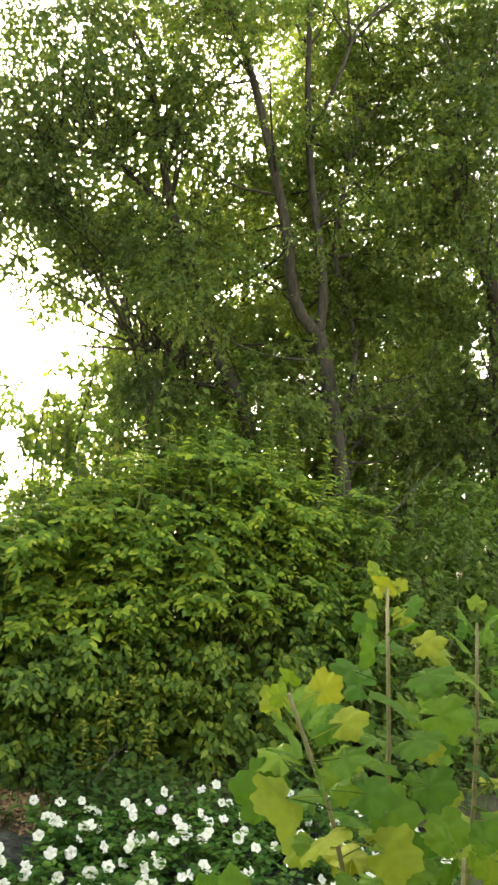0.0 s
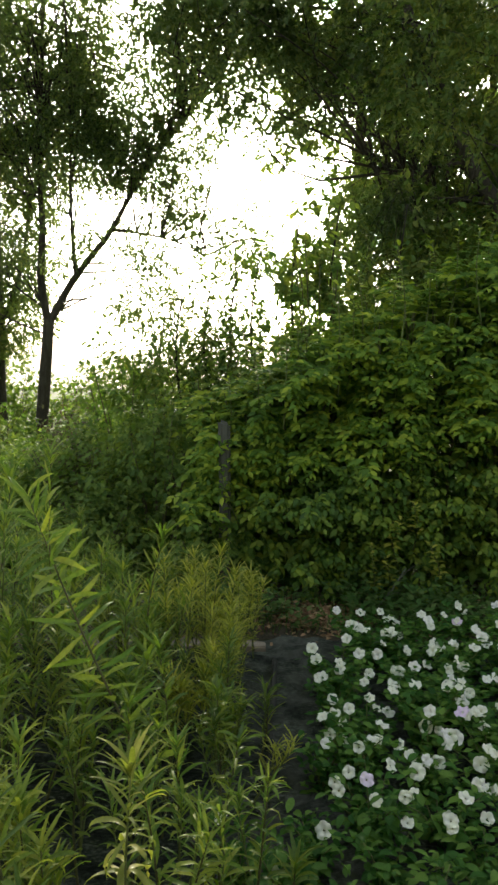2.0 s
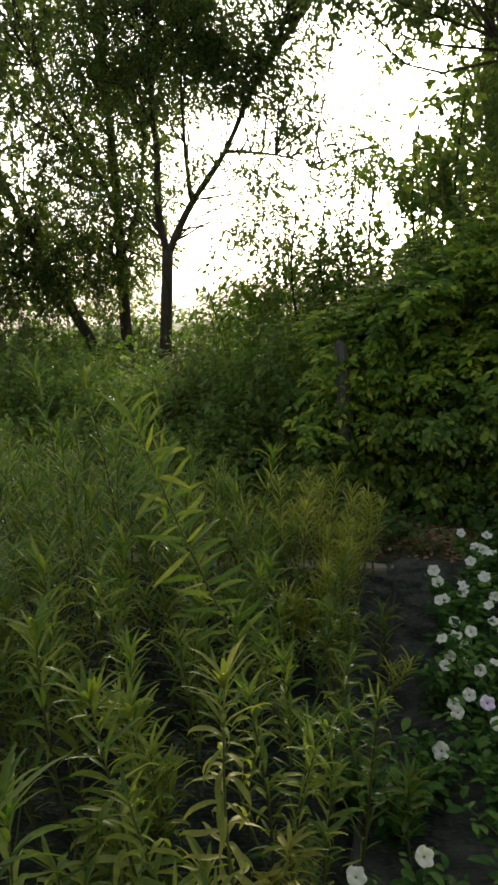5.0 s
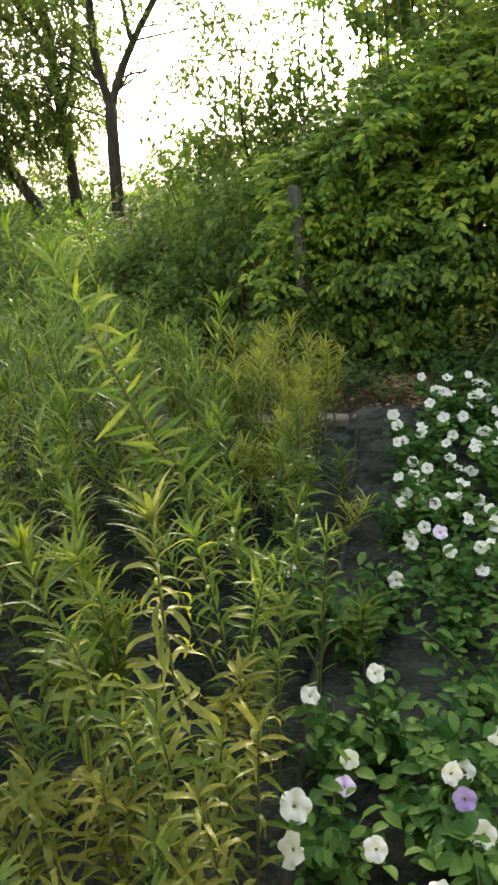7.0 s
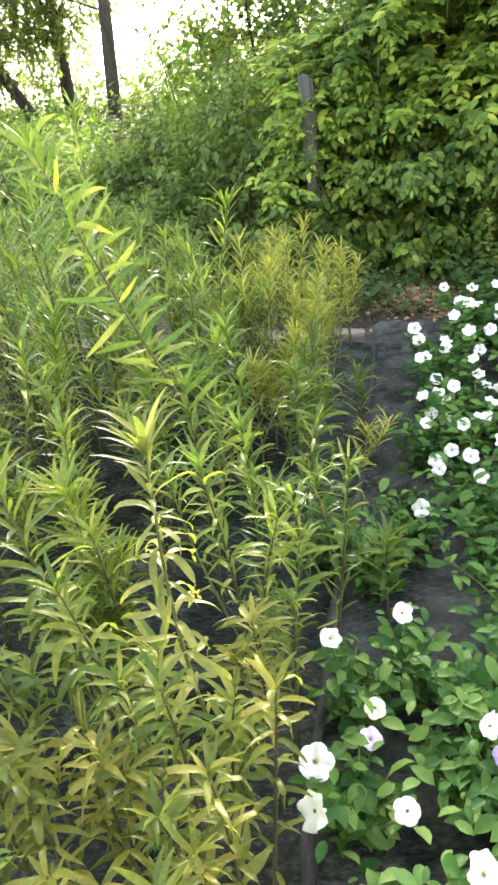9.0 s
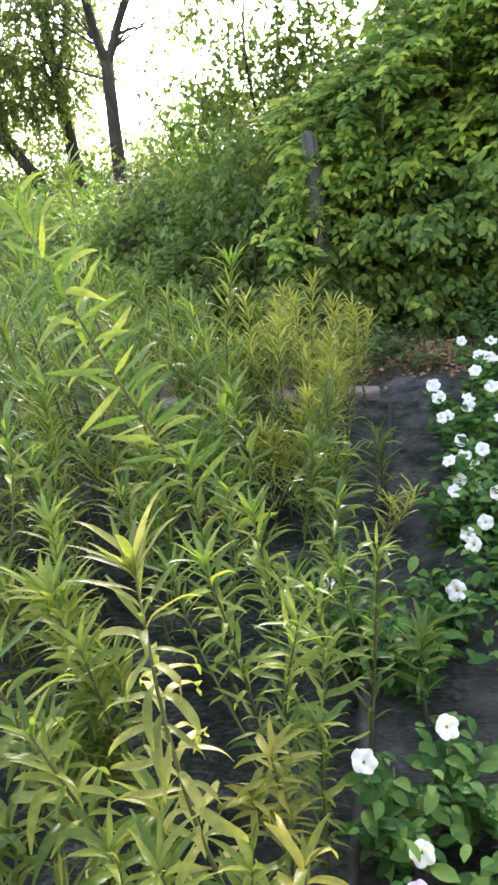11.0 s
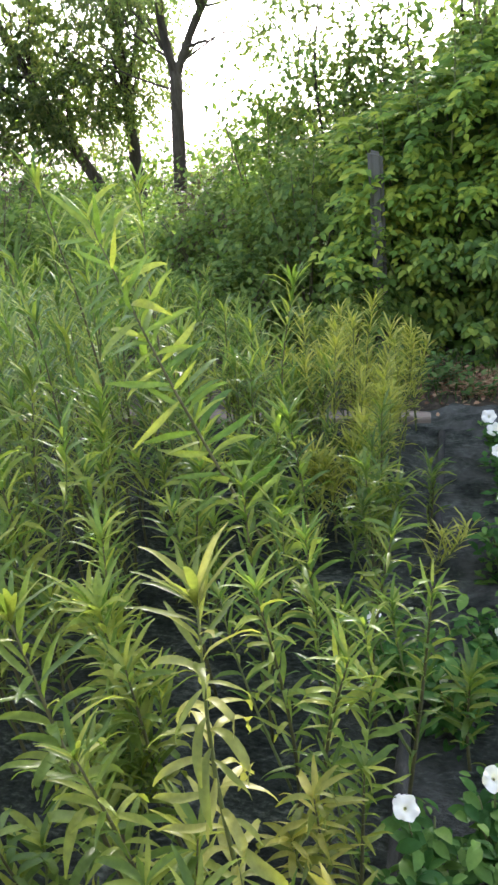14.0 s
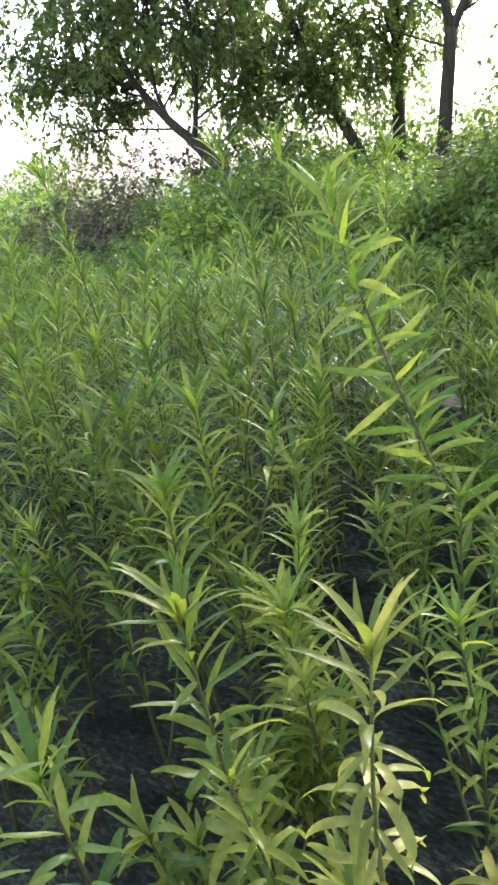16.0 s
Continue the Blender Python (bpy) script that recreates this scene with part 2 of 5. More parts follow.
def part(name, me, parent, label="", m=None):
    ob = new(name, me)
    ob.parent = parent
    if m is not None:
        ob.matrix_basis = m
    return tagged(ob, label)


def thing(name, place, label, category, group="", kind=""):
    ob = new(name)
    ob.empty_display_size = 0.1
    ob.location = place
    return tagged(ob, label, category, group, kind)


def unit(v):
    v = np.asarray(v, float)
    return v / np.maximum(np.linalg.norm(v, axis=-1, keepdims=True), 1e-9)


def frames_of(ways, ups):
    """Rotation matrices whose second axis is the leaf's way and whose third lies near its up."""
    y = unit(ways)
    x = unit(np.cross(y, ups) + 1e-6)
    z = np.cross(x, y)
    return np.stack([x, y, z], -1)


def grow(template, places, ways, ups, sizes):
    """Many leaves of one template as one set of vertices and triangles."""
    tv, tf = template
    rot = frames_of(ways, ups)
    v = np.einsum("nij,kj->nki", rot, tv) * np.asarray(sizes)[:, None, None] + np.asarray(places)[:, None]
    f = tf[None] + (np.arange(len(v)) * len(tv))[:, None, None]
    return v.reshape(-1, 3), f.reshape(-1, 3)


def join(*sets):
    vs, fs, n = [], [], 0
    for v, f in sets:
        vs.append(v), fs.append(np.asarray(f) + n)
        n += len(v)
    return np.concatenate(vs), np.concatenate(fs)


def along(q, s):
    """The point at a share s of a stem's line."""
    k = s * (len(q) - 1)
    i = min(int(k), len(q) - 2)
    return q[i] + (q[i + 1] - q[i]) * (k - i)


def tube(points, radii, sides=8, wobble=0.0, rng=R):
    """A tapered stem along a smoothed line."""
    p, r = np.asarray(points, float), np.asarray(radii, float)
    k = np.linspace(0, len(p) - 1, max(2, (len(p) - 1) * 3 + 1))
    i = np.minimum(k.astype(int), len(p) - 2)
    s = (k - i)[:, None]
    pad = np.vstack([2 * p[0] - p[1], p, 2 * p[-1] - p[-2]])
    a, b, c, d = pad[i], pad[i + 1], pad[i + 2], pad[i + 3]
    q = 0.5 * (2 * b + (c - a) * s + (2 * a - 5 * b + 4 * c - d) * s**2 + (3 * b - a - 3 * c + d) * s**3)
    rr = np.interp(k, np.arange(len(r)), r)
    way = unit(np.gradient(q, axis=0))
    side = unit(np.cross(way, (0.31, 0.95, 0.05)))
    over = np.cross(side, way)
    ang = np.linspace(0, 2 * np.pi, sides, endpoint=False)
    ring = side[:, None] * np.cos(ang)[None, :, None] + over[:, None] * np.sin(ang)[None, :, None]
    jig = 1 + wobble * rng.randn(len(q), sides, 1)
    v = (q[:, None] + ring * rr[:, None, None] * jig).reshape(-1, 3)
    f = []
    for n in range(len(q) - 1):
        for j in range(sides):
            a0, a1 = n * sides + j, n * sides + (j + 1) % sides
            f += [(a0, a1, a0 + sides), (a1, a1 + sides, a0 + sides)]
    top = (len(q) - 1) * sides
    f += [(top, top + j, top + j + 1) for j in range(1, sides - 1)]
    f += [(0, j + 1, j) for j in range(1, sides - 1)]
    return v, np.array(f), q


# leaf templates: length 1 along +y, face up +z
T_SMALL = (np.array([(0, 0, 0), (-0.24, 0.45, 0.06), (0, 1, -0.05), (0.24, 0.45, 0.06)]), np.array([(0, 2, 1), (0, 3, 2)]))
T_FAR = (T_SMALL[0] * (1.25, 1, 1), T_SMALL[1])
T_OVAL = (np.array([(0, 0, 0), (-0.26, 0.28, 0.05), (-0.25, 0.62, 0.03), (0, 1, -0.14), (0.25, 0.62, 0.03), (0.26, 0.28, 0.05), (0, 0.3, 0), (0, 0.65, -0.03)]),
          np.array([(0, 6, 1), (1, 6, 2), (6, 7, 2), (2, 7, 3), (0, 5, 6), (5, 4, 6), (6, 4, 7), (4, 3, 7)]))

T_LEAFLET = (T_OVAL[0] * (0.82, 1, 1.3), T_OVAL[1])


def lance(width=0.075, bend=0.5, curl=0.1, seg=6, twist=0.0, wave=0.0):
    """Long narrow willow leaf of length 1, folded on its midrib; it arches down by the angle bend, swings sideways by curl and twists."""
    v, f = [], []
    x = y = z = 0.0
    for n in range(seg + 1):
        s = n / seg
        w = width * math.sin(math.pi * s ** 0.92) ** 0.8 if 0 < n < seg else 0.012
        dip, swing, th = 0.15 - bend * s ** 1.3, curl * s, twist * s * s
        ahead = Vector((math.sin(swing) * math.cos(dip), math.cos(swing) * math.cos(dip), math.sin(dip)))
        side = ahead.cross((0, 0, 1)).normalized() if abs(ahead.z) < 0.98 else Vector((1, 0, 0))
        over = side.cross(ahead)
        out, rise = side * math.cos(th) + over * math.sin(th), over * math.cos(th) - side * math.sin(th)
        mid = Vector((x, y, z)) + over * wave * math.sin(9 * s)
        v += [tuple(mid - out * w + rise * w * 0.35), tuple(mid), tuple(mid + out * w + rise * w * 0.35)]
        x, y, z = x + ahead.x / seg, y + ahead.y / seg, z + ahead.z / seg
    for n in range(seg):
        a = 3 * n
        f += [(a, a + 1, a + 4), (a, a + 4, a + 3), (a + 1, a + 2, a + 5), (a + 1, a + 5, a + 4)]
    return np.array(v), np.array(f)


def lobed(seed):
    """Shallow five-lobed leaf with toothed edge, cupped, on a thin stalk."""
    rng = np.random.RandomState(seed)
    lobes = [(0, 1.0, 50), (60, 0.9, 46), (-60, 0.9, 46), (122, 0.66, 50), (-122, 0.66, 50)]
    n, v = 61, [(0, 0.30, 0.0)]
    rim = []
    for j in range(n):
        deg = -158 + 316 * j / (n - 1)
        r = max(ln * (0.83 + 0.17 * math.cos(math.pi * min(1, abs(deg - at) / wide))) for at, ln, wide in lobes)
        r *= 0.62 * (1 + 0.05 * math.sin(2 * math.pi * j / 5 + seed) + rng.uniform(-0.012, 0.012))
        rim.append((radians(deg), r))
    for share in (0.55, 1.0):
        for a, r in rim:
            q = r * share
            v.append((q * math.sin(a), 0.30 + q * math.cos(a), -0.28 * q * q - 0.08 * abs(q * math.sin(a)) * share + 0.014 * q * math.cos(5.6 * a) + 0.035 * math.sin(5 * a + seed) * share + (0.02 * rng.uniform(-1, 1) if share == 1 else 0)))
    f = [(0, 2 + j, 1 + j) for j in range(n - 1)]
    for j in range(n - 1):
        a = 1 + j
        f += [(a, a + 1, a + n), (a + 1, a + n + 1, a + n)]
    b = len(v)
    v += [(-0.012, 0.30, -0.004), (0.012, 0.30, -0.004), (0.014, -0.75, -0.12), (-0.014, -0.75, -0.12), (0, 0.30, -0.03), (0, -0.75, -0.15)]
    f += [(b, b + 1, b + 2), (b, b + 2, b + 3), (b, b + 3, b + 5), (b, b + 5, b + 4), (b + 1, b + 4, b + 5), (b + 1, b + 5, b + 2)]
    return np.array(v), np.array(f)


def bloom(seed):
    """Petunia flower: five fused round lobes with waved edge over a narrow tube; opens along +z, width 1."""
    rng = np.random.RandomState(seed)
    n = 30
    rings = [(0.05, -0.42), (0.07, -0.14), (0.16, -0.04), (0.34, 0.03), (0.5, 0.0)]
    v = []
    for m, (rr, z) in enumerate(rings):
        for j in range(n):
            a = 2 * math.pi * j / n
            lobe = abs(math.cos(2.5 * a)) ** 0.5
            k = 1 - (0.13 * (1 - lobe) if m == 4 else 0.04 * (1 - lobe) if m == 3 else 0)
            wave = (0.045 * math.sin(5 * a + seed) + rng.uniform(-0.02, 0.02)) * max(0, m - 2)
            v.append((rr * k * math.cos(a), rr * k * math.sin(a), z + wave))
    f = []
    for m in range(4):
        for j in range(n):
            a, b = m * n + j, m * n + (j + 1) % n
            f += [(a, b, a + n), (b, b + n, a + n)]
    return np.array(v), np.array(f)


# ---- ground ----


def ground_height(x, y):
    x, y = np.clip(x, -400, 400), np.clip(y, -400, 400)
    bank = 0.9 / (1 + np.exp(-(y - 13) / 1.5)) / (1 + np.exp((x + 5.0) / 1.5))
    far = -0.08 * np.maximum(0, y - 18)
    swell = 0.03 * np.sin(x * 1.7 + 0.5) * np.cos(y * 1.3) * (1 / (1 + np.exp(-(y - 6))))
    return bank + far + swell


def build_ground():
    line = np.concatenate([-np.geomspace(900, 14, 14), np.linspace(-12, 12, 49), np.geomspace(14, 900, 14)])
    X, Y = np.meshgrid(line, line + 4)
    v = np.stack([X, Y, ground_height(X, Y)], -1).reshape(-1, 3)
    n = len(line)
    idx = np.arange(n * n).reshape(n, n)
    a, b, c, d = idx[:-1, :-1].ravel(), idx[:-1, 1:].ravel(), idx[1:, 1:].ravel(), idx[1:, :-1].ravel()
    f = np.concatenate([np.stack([a, b, c], -1), np.stack([a, c, d], -1)])
    ob = new("ground", mesh_np("ground", v, f, M_GROUND, True))
    tagged(ob, "dark soil with low green weeds and grass", "ground", kind="structure")


def sheet(name, x0, x1, y0, y1, step, height, material, label, category, edge=0.0):
    xs, ys = np.arange(x0, x1 + 1e-6, step), np.arange(y0, y1 + 1e-6, step)
    X, Y = np.meshgrid(xs, ys)
    Z = np.array([[height(x, y) for x in xs] for y in ys])
    if edge:
        for side in (0, -1):
            for n in range(len(ys)):
                X[n, side] += edge * noise.noise((n * 0.31, side, 2.0))
            for n in range(len(xs)):
                Y[side, n] += edge * noise.noise((side, n * 0.31, 5.0))
    v = np.stack([X, Y, Z], -1).reshape(-1, 3)
    idx = np.arange(X.size).reshape(X.shape)
    a, b, c, d = idx[:-1, :-1].ravel(), idx[:-1, 1:].ravel(), idx[1:, 1:].ravel(), idx[1:, :-1].ravel()
    f = np.concatenate([np.stack([a, b, c], -1), np.stack([a, c, d], -1)])
    ob = new(name, mesh_np(name, v, f, material, True))
    return tagged(ob, label, category, kind="structure")


build_ground()


def fabric_z(x, y):
    ridge = (0.03 if y < 2.2 else 0.06) * max(0, noise.noise((x * 4.5, y * 7.5, 0.3))) + (0.022 if y < 2.2 else 0.04) * abs(noise.noise((x * 7, y * 17, 4)))
    lap = 0.02 / (1 + math.exp(-(x - 0.135 - 0.056 * y) / 0.012)) if x < 1.2 else 0.02
    return 0.025 + ridge + lap


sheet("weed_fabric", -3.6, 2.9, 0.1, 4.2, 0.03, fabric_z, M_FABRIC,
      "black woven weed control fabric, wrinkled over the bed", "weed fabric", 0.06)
sheet("soil_strip", -3.2, 5.0, 4.2, 5.6, 0.07, lambda x, y: 0.03 + 0.03 * noise.noise((x * 4, y * 4, 1)), M_SOIL,
      "brown soil strip strewn with dead leaves below the hedge", "soil", 0.08)


def sky_block_wall():
    """Unseen plain wall, added behind the viewer to block sky light from the back."""
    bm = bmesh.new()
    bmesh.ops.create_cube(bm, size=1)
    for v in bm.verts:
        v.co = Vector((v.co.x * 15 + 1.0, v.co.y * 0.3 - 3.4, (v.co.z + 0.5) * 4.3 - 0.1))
    me = bpy.data.meshes.new("wall_sky_block")
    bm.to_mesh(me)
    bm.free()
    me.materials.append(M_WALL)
    tagged(new("wall_sky_block", me), "unseen plain wall added behind the viewer to block sky light", "wall", kind="structure")


sky_block_wall()

# ---- trees ----


def crown_clumps(rng, blobs):
    """Places of leafy clumps inside the crown's rounded masses, with the number of sprays in each."""
    out = []
    for c, r, count in blobs:
        c, r = np.array(c), np.array(r)
        many = max(4, int(count / 16))
        for n in range(many):
            d = unit(rng.randn(3))
            out.append((c + d * r * rng.uniform(0.1, 1.0) ** 0.5, d, count / many, 0.10 + 0.085 * r.mean() ** 0.6))
    return out


def crown_leaves(rng, clumps, leaf, per=10):
    P, W, U, S = [], [], [], []
    for c, d, count, wide in clumps:
        flat = rng.uniform(0.55, 1.0)
        for n in range(int(count * rng.uniform(0.6, 1.4))):
            p = c + unit(rng.randn(3)) * rng.rand() ** 0.4 * wide * 1.5 * np.array([1.25, 1.25, flat])
            way = unit(d * 0.5 + (p - c) / wide * 0.3 + rng.randn(3) * 0.5 + (0, 0, -0.2))
            ln = rng.uniform(0.16, 0.34)
            for k in range(per):
                s = (k + 0.5) / per
                P.append(p + way * ln * s + (0, 0, -0.08 * s * s))
                side = unit(np.cross(way, rng.randn(3)))
                W.append(way * 0.6 + side * 0.8 + (0, 0, -0.3))
                U.append((rng.randn() * 0.7, rng.randn() * 0.7, 1.0))
                S.append(leaf * rng.uniform(0.6, 1.25))
    return np.array(P), np.array(W), np.array(U), np.array(S)


def tree(name, base, limbs, blobs, leaf, material, label, seed, twigs=30, template=T_SMALL, per=12, thick=2.2, fineness=1.0):
    """Trunk and main limbs along given lines, fine branches into the crown, and a crown of small leaves."""
    rng = np.random.RandomState(seed)
    base = np.array(base, float)
    t = thing(name, base, label, "tree")
    starts = []
    for n, (pts, r0, r1) in enumerate(limbs):
        v, f, q = tube(np.array(pts) - base, np.linspace(r0, r1, len(pts)), 12 if n == 0 else 9, 0.05, rng)
        part("trunk" if n == 0 else "limb", mesh_np("limb", v, f, M_BARK, True), t)
        starts.append(q[len(q) // 3 if n == 0 else 1:])
    starts = np.concatenate(starts)
    fine = []
    clumps = crown_clumps(rng, [(c, r, n * thick) for c, r, n in blobs])
    for n in range(min(len(clumps), int(twigs * 1.6))):
        end = clumps[n * len(clumps) // min(len(clumps), int(twigs * 1.6))][0] - base
        low = starts[starts[:, 2] < end[2] + 0.2]
        low = low if len(low) else starts
        near = np.argsort(np.linalg.norm((low - end) * (1, 1, 0.6), axis=1))[:5]
        a = low[near[rng.randint(len(near))]]
        mid = (a + end) / 2 + rng.randn(3) * 0.12 * np.linalg.norm(end - a) + (0, 0, 0.08)
        v, f, q = tube([a, mid, end], [0.018 * fineness, 0.011 * fineness, 0.004], 5, 0.0, rng)
        fine.append((v, f))
        for e in range(2):
            b = q[rng.randint(len(q) // 2, len(q))]
            v, f, _ = tube([b, b + rng.randn(3) * 0.2 + (0, 0, 0.05), b + rng.randn(3) * 0.45], [0.006 * fineness, 0.004 * fineness, 0.002], 4, 0.0, rng)
            fine.append((v, f))
    tagged(part("branchwork", mesh_np("branchwork", *join(*fine), M_BARK, True), t), kind="stuff")
    P, W, U, S = crown_leaves(rng, clumps, leaf, per)
    v, f = grow(template, P - base, W, U, S)
    tagged(part("crown", mesh_np("crown", v, f, material), t), kind="stuff")
    return t


tree("willow_tree", (-3.44, 11.09, 0),
     [([(-3.44, 11.09, -0.1), (-3.37, 11.09, 1.0), (-3.29, 11.09, 1.8), (-3.22, 11.09, 2.54)], 0.107, 0.084),
      ([(-3.22, 11.09, 2.47), (-2.93, 11.09, 2.98), (-2.62, 11.09, 3.41), (-2.19, 11.09, 3.93), (-1.75, 11.09, 4.7), (-1.13, 11.09, 5.49), (-0.35, 11.09, 6.63)], 0.064, 0.021),
      ([(-3.23, 11.09, 2.47), (-3.33, 11.09, 3.18), (-3.3, 11.16, 3.95), (-3.35, 11.22, 4.75), (-3.3, 11.22, 5.82), (-3.17, 11.22, 8.77)], 0.07, 0.027),
      ([(-2.19, 11.09, 3.93), (-1.8, 11.09, 3.89), (-1.21, 11.02, 3.75), (-0.69, 10.96, 3.52)], 0.032, 0.009),
      ([(-2.77, 11.09, 3.21), (-2.79, 10.96, 4.08), (-2.77, 10.96, 5.56)], 0.038, 0.016)],
     [((-3.9, 11.3, 3.7), (0.7, 0.7, 1.1), 90), ((-2.7, 11.0, 3.9), (0.5, 0.4, 0.7), 45), ((-1.9, 11.0, 5.0), (0.8, 0.6, 0.7), 110), ((-3.3, 11.09, 6.0), (1.7, 1.4, 1.7), 640), ((-2.4, 10.9, 8.2), (2.4, 1.8, 1.4), 420), ((-1.83, 10.96, 5.56), (1.21, 1.07, 1.21), 330), ((-0.6, 11.0, 6.6), (0.9, 0.7, 0.8), 150), ((-1.09, 11.09, 3.81), (1.01, 0.67, 0.67), 66), ((-0.76, 10.96, 7.97), (1.74, 1.61, 1.34), 330), ((-1.69, 10.96, 3.08), (0.67, 0.54, 0.67), 50), ((-0.35, 10.82, 3.68), (1.07, 0.8, 0.67), 70), ((-1.29, 10.96, 4.75), (0.67, 0.67, 0.8), 70)],
     0.058, M_CROWN2, "slender forked tree with sparse airy crown against the sky", 11, 150, thick=5.2)
tree("willow_tree", (-4.51, 12.43, 0),
     [([(-4.51, 12.43, -0.1), (-4.55, 12.43, 1.4), (-4.52, 12.43, 2.88), (-4.53, 12.43, 4.48), (-4.57, 12.43, 6.09), (-4.37, 12.43, 10.11)], 0.118, 0.043),
      ([(-4.53, 12.43, 3.41), (-5.18, 12.3, 4.75), (-5.98, 12.16, 6.36)], 0.054, 0.021),
      ([(-4.53, 12.43, 2.47), (-4.04, 12.3, 3.55), (-3.84, 12.3, 5.02)], 0.048, 0.019)],
     [((-4.78, 12.43, 6.4), (2.1, 1.6, 2.6), 800), ((-4.78, 12.43, 3.2), (1.3, 1.07, 1.7), 480), ((-6.25, 12.43, 8.6), (2.2, 1.6, 1.6), 200)],
     0.075, M_CROWN, "tall straight tree with leafy crown", 12, 90, thick=4.2)
tree("willow_tree", (-4.91, 12.7, 0),
     [([(-4.91, 12.7, -0.1), (-5.24, 12.3, 1.13), (-5.71, 12.16, 2.14), (-6.25, 12.16, 3.28), (-6.92, 12.16, 5.02), (-7.46, 12.16, 7.43)], 0.115, 0.045),
      ([(-5.71, 12.16, 2.14), (-6.65, 12.03, 2.88), (-7.46, 12.03, 3.95)], 0.057, 0.023)],
     [((-6.79, 12.16, 5.15), (2.28, 1.88, 2.55), 650), ((-5.98, 12.16, 2.5), (1.3, 0.94, 1.2), 260), ((-7.4, 12.2, 2.6), (1.2, 0.9, 1.1), 240), ((-7.86, 12.43, 8.24), (2.68, 2.14, 2.41), 600)],
     0.119, M_CROWN2, "leaning dark tree with dense leafy crown", 13, 50, thick=1.7)
tree("willow_tree", (-5.2, 8.5, 0),
     [([(-5.1, 8.5, -0.1), (-5.35, 8.5, 1.1), (-5.76, 8.5, 1.58), (-6.11, 8.5, 1.89), (-6.57, 8.5, 2.39), (-6.95, 8.5, 3.1)], 0.10, 0.03),
      ([(-6.11, 8.5, 1.89), (-6.2, 8.4, 2.4), (-6.1, 8.4, 3.2)], 0.035, 0.012),
      ([(-5.76, 8.5, 1.58), (-5.5, 8.4, 2.4), (-5.4, 8.3, 3.4)], 0.04, 0.015),
      ([(-6.57, 8.5, 2.39), (-7.2, 8.4, 2.5), (-7.8, 8.4, 2.4)], 0.03, 0.01)],
     [((-6.9, 8.5, 3.3), (1.6, 1.3, 1.2), 520), ((-7.5, 8.4, 2.3), (1.0, 0.8, 0.8), 220), ((-5.6, 8.4, 3.3), (1.1, 1.0, 1.2), 330), ((-6.4, 8.6, 4.9), (1.8, 1.5, 1.2), 500)],
     0.095, M_CROWN2, "low leaning tree with spreading bare limb and leafy crown", 14, 60, thick=1.5)
tree("ash_tree", (4.4, 7.2, 0),
     [([(4.45, 7.2, -0.1), (4.15, 7.2, 1.8), (3.98, 7.2, 2.61), (3.79, 7.2, 3.39), (3.62, 7.2, 4.04), (3.50, 7.2, 4.36)], 0.112, 0.088),
      ([(3.52, 7.2, 4.3), (3.16, 7.15, 4.66), (2.92, 7.1, 5.54), (2.75, 7.1, 6.07), (2.35, 7.1, 7.17), (2.0, 7.0, 7.8), (1.6, 7.0, 9.0)], 0.078, 0.03),
      ([(3.50, 7.2, 4.3), (3.52, 7.2, 4.85), (3.36, 7.2, 5.66), (3.2, 7.2, 6.34), (3.06, 7.2, 7.4), (2.95, 7.2, 9.0)], 0.068, 0.03),
      ([(3.95, 7.3, 2.8), (4.15, 7.5, 4.3), (3.8, 7.6, 5.5), (3.84, 7.6, 6.5), (3.95, 7.6, 7.6)], 0.045, 0.02),
      ([(3.15, 7.2, 6.7), (3.4, 7.1, 7.5), (3.55, 7.0, 8.2)], 0.035, 0.015)],
     [((2.6, 8.3, 8.0), (2.6, 1.1, 2.0), 1200), ((4.6, 9.0, 6.6), (1.6, 0.5, 2.4), 260), ((1.7, 7.0, 8.6), (1.3, 0.9, 1.0), 220), ((4.3, 8.0, 9.5), (2.4, 1.2, 1.2), 560), ((4.6, 8.4, 7.0), (1.7, 1.0, 2.2), 650), ((3.1, 8.1, 5.2), (1.5, 0.8, 1.5), 620), ((4.9, 7.8, 4.3), (1.3, 0.9, 1.5), 520), ((3.4, 8.2, 3.4), (1.3, 0.6, 1.0), 420), ((5.2, 8.2, 2.9), (1.4, 0.6, 1.2), 420),
      ((2.2, 6.6, 6.9), (1.3, 0.5, 0.9), 55), ((3.6, 6.6, 6.0), (1.2, 0.4, 0.8), 30), ((2.1, 6.6, 4.5), (0.9, 0.5, 0.8), 60), ((3.0, 6.5, 3.4), (0.9, 0.4, 0.45), 60), ((4.7, 6.6, 6.4), (1.2, 0.5, 1.5), 110)],
     0.075, M_CROWN, "tall dark-barked forked tree with dense green canopy", 15, 90, thick=3.0)
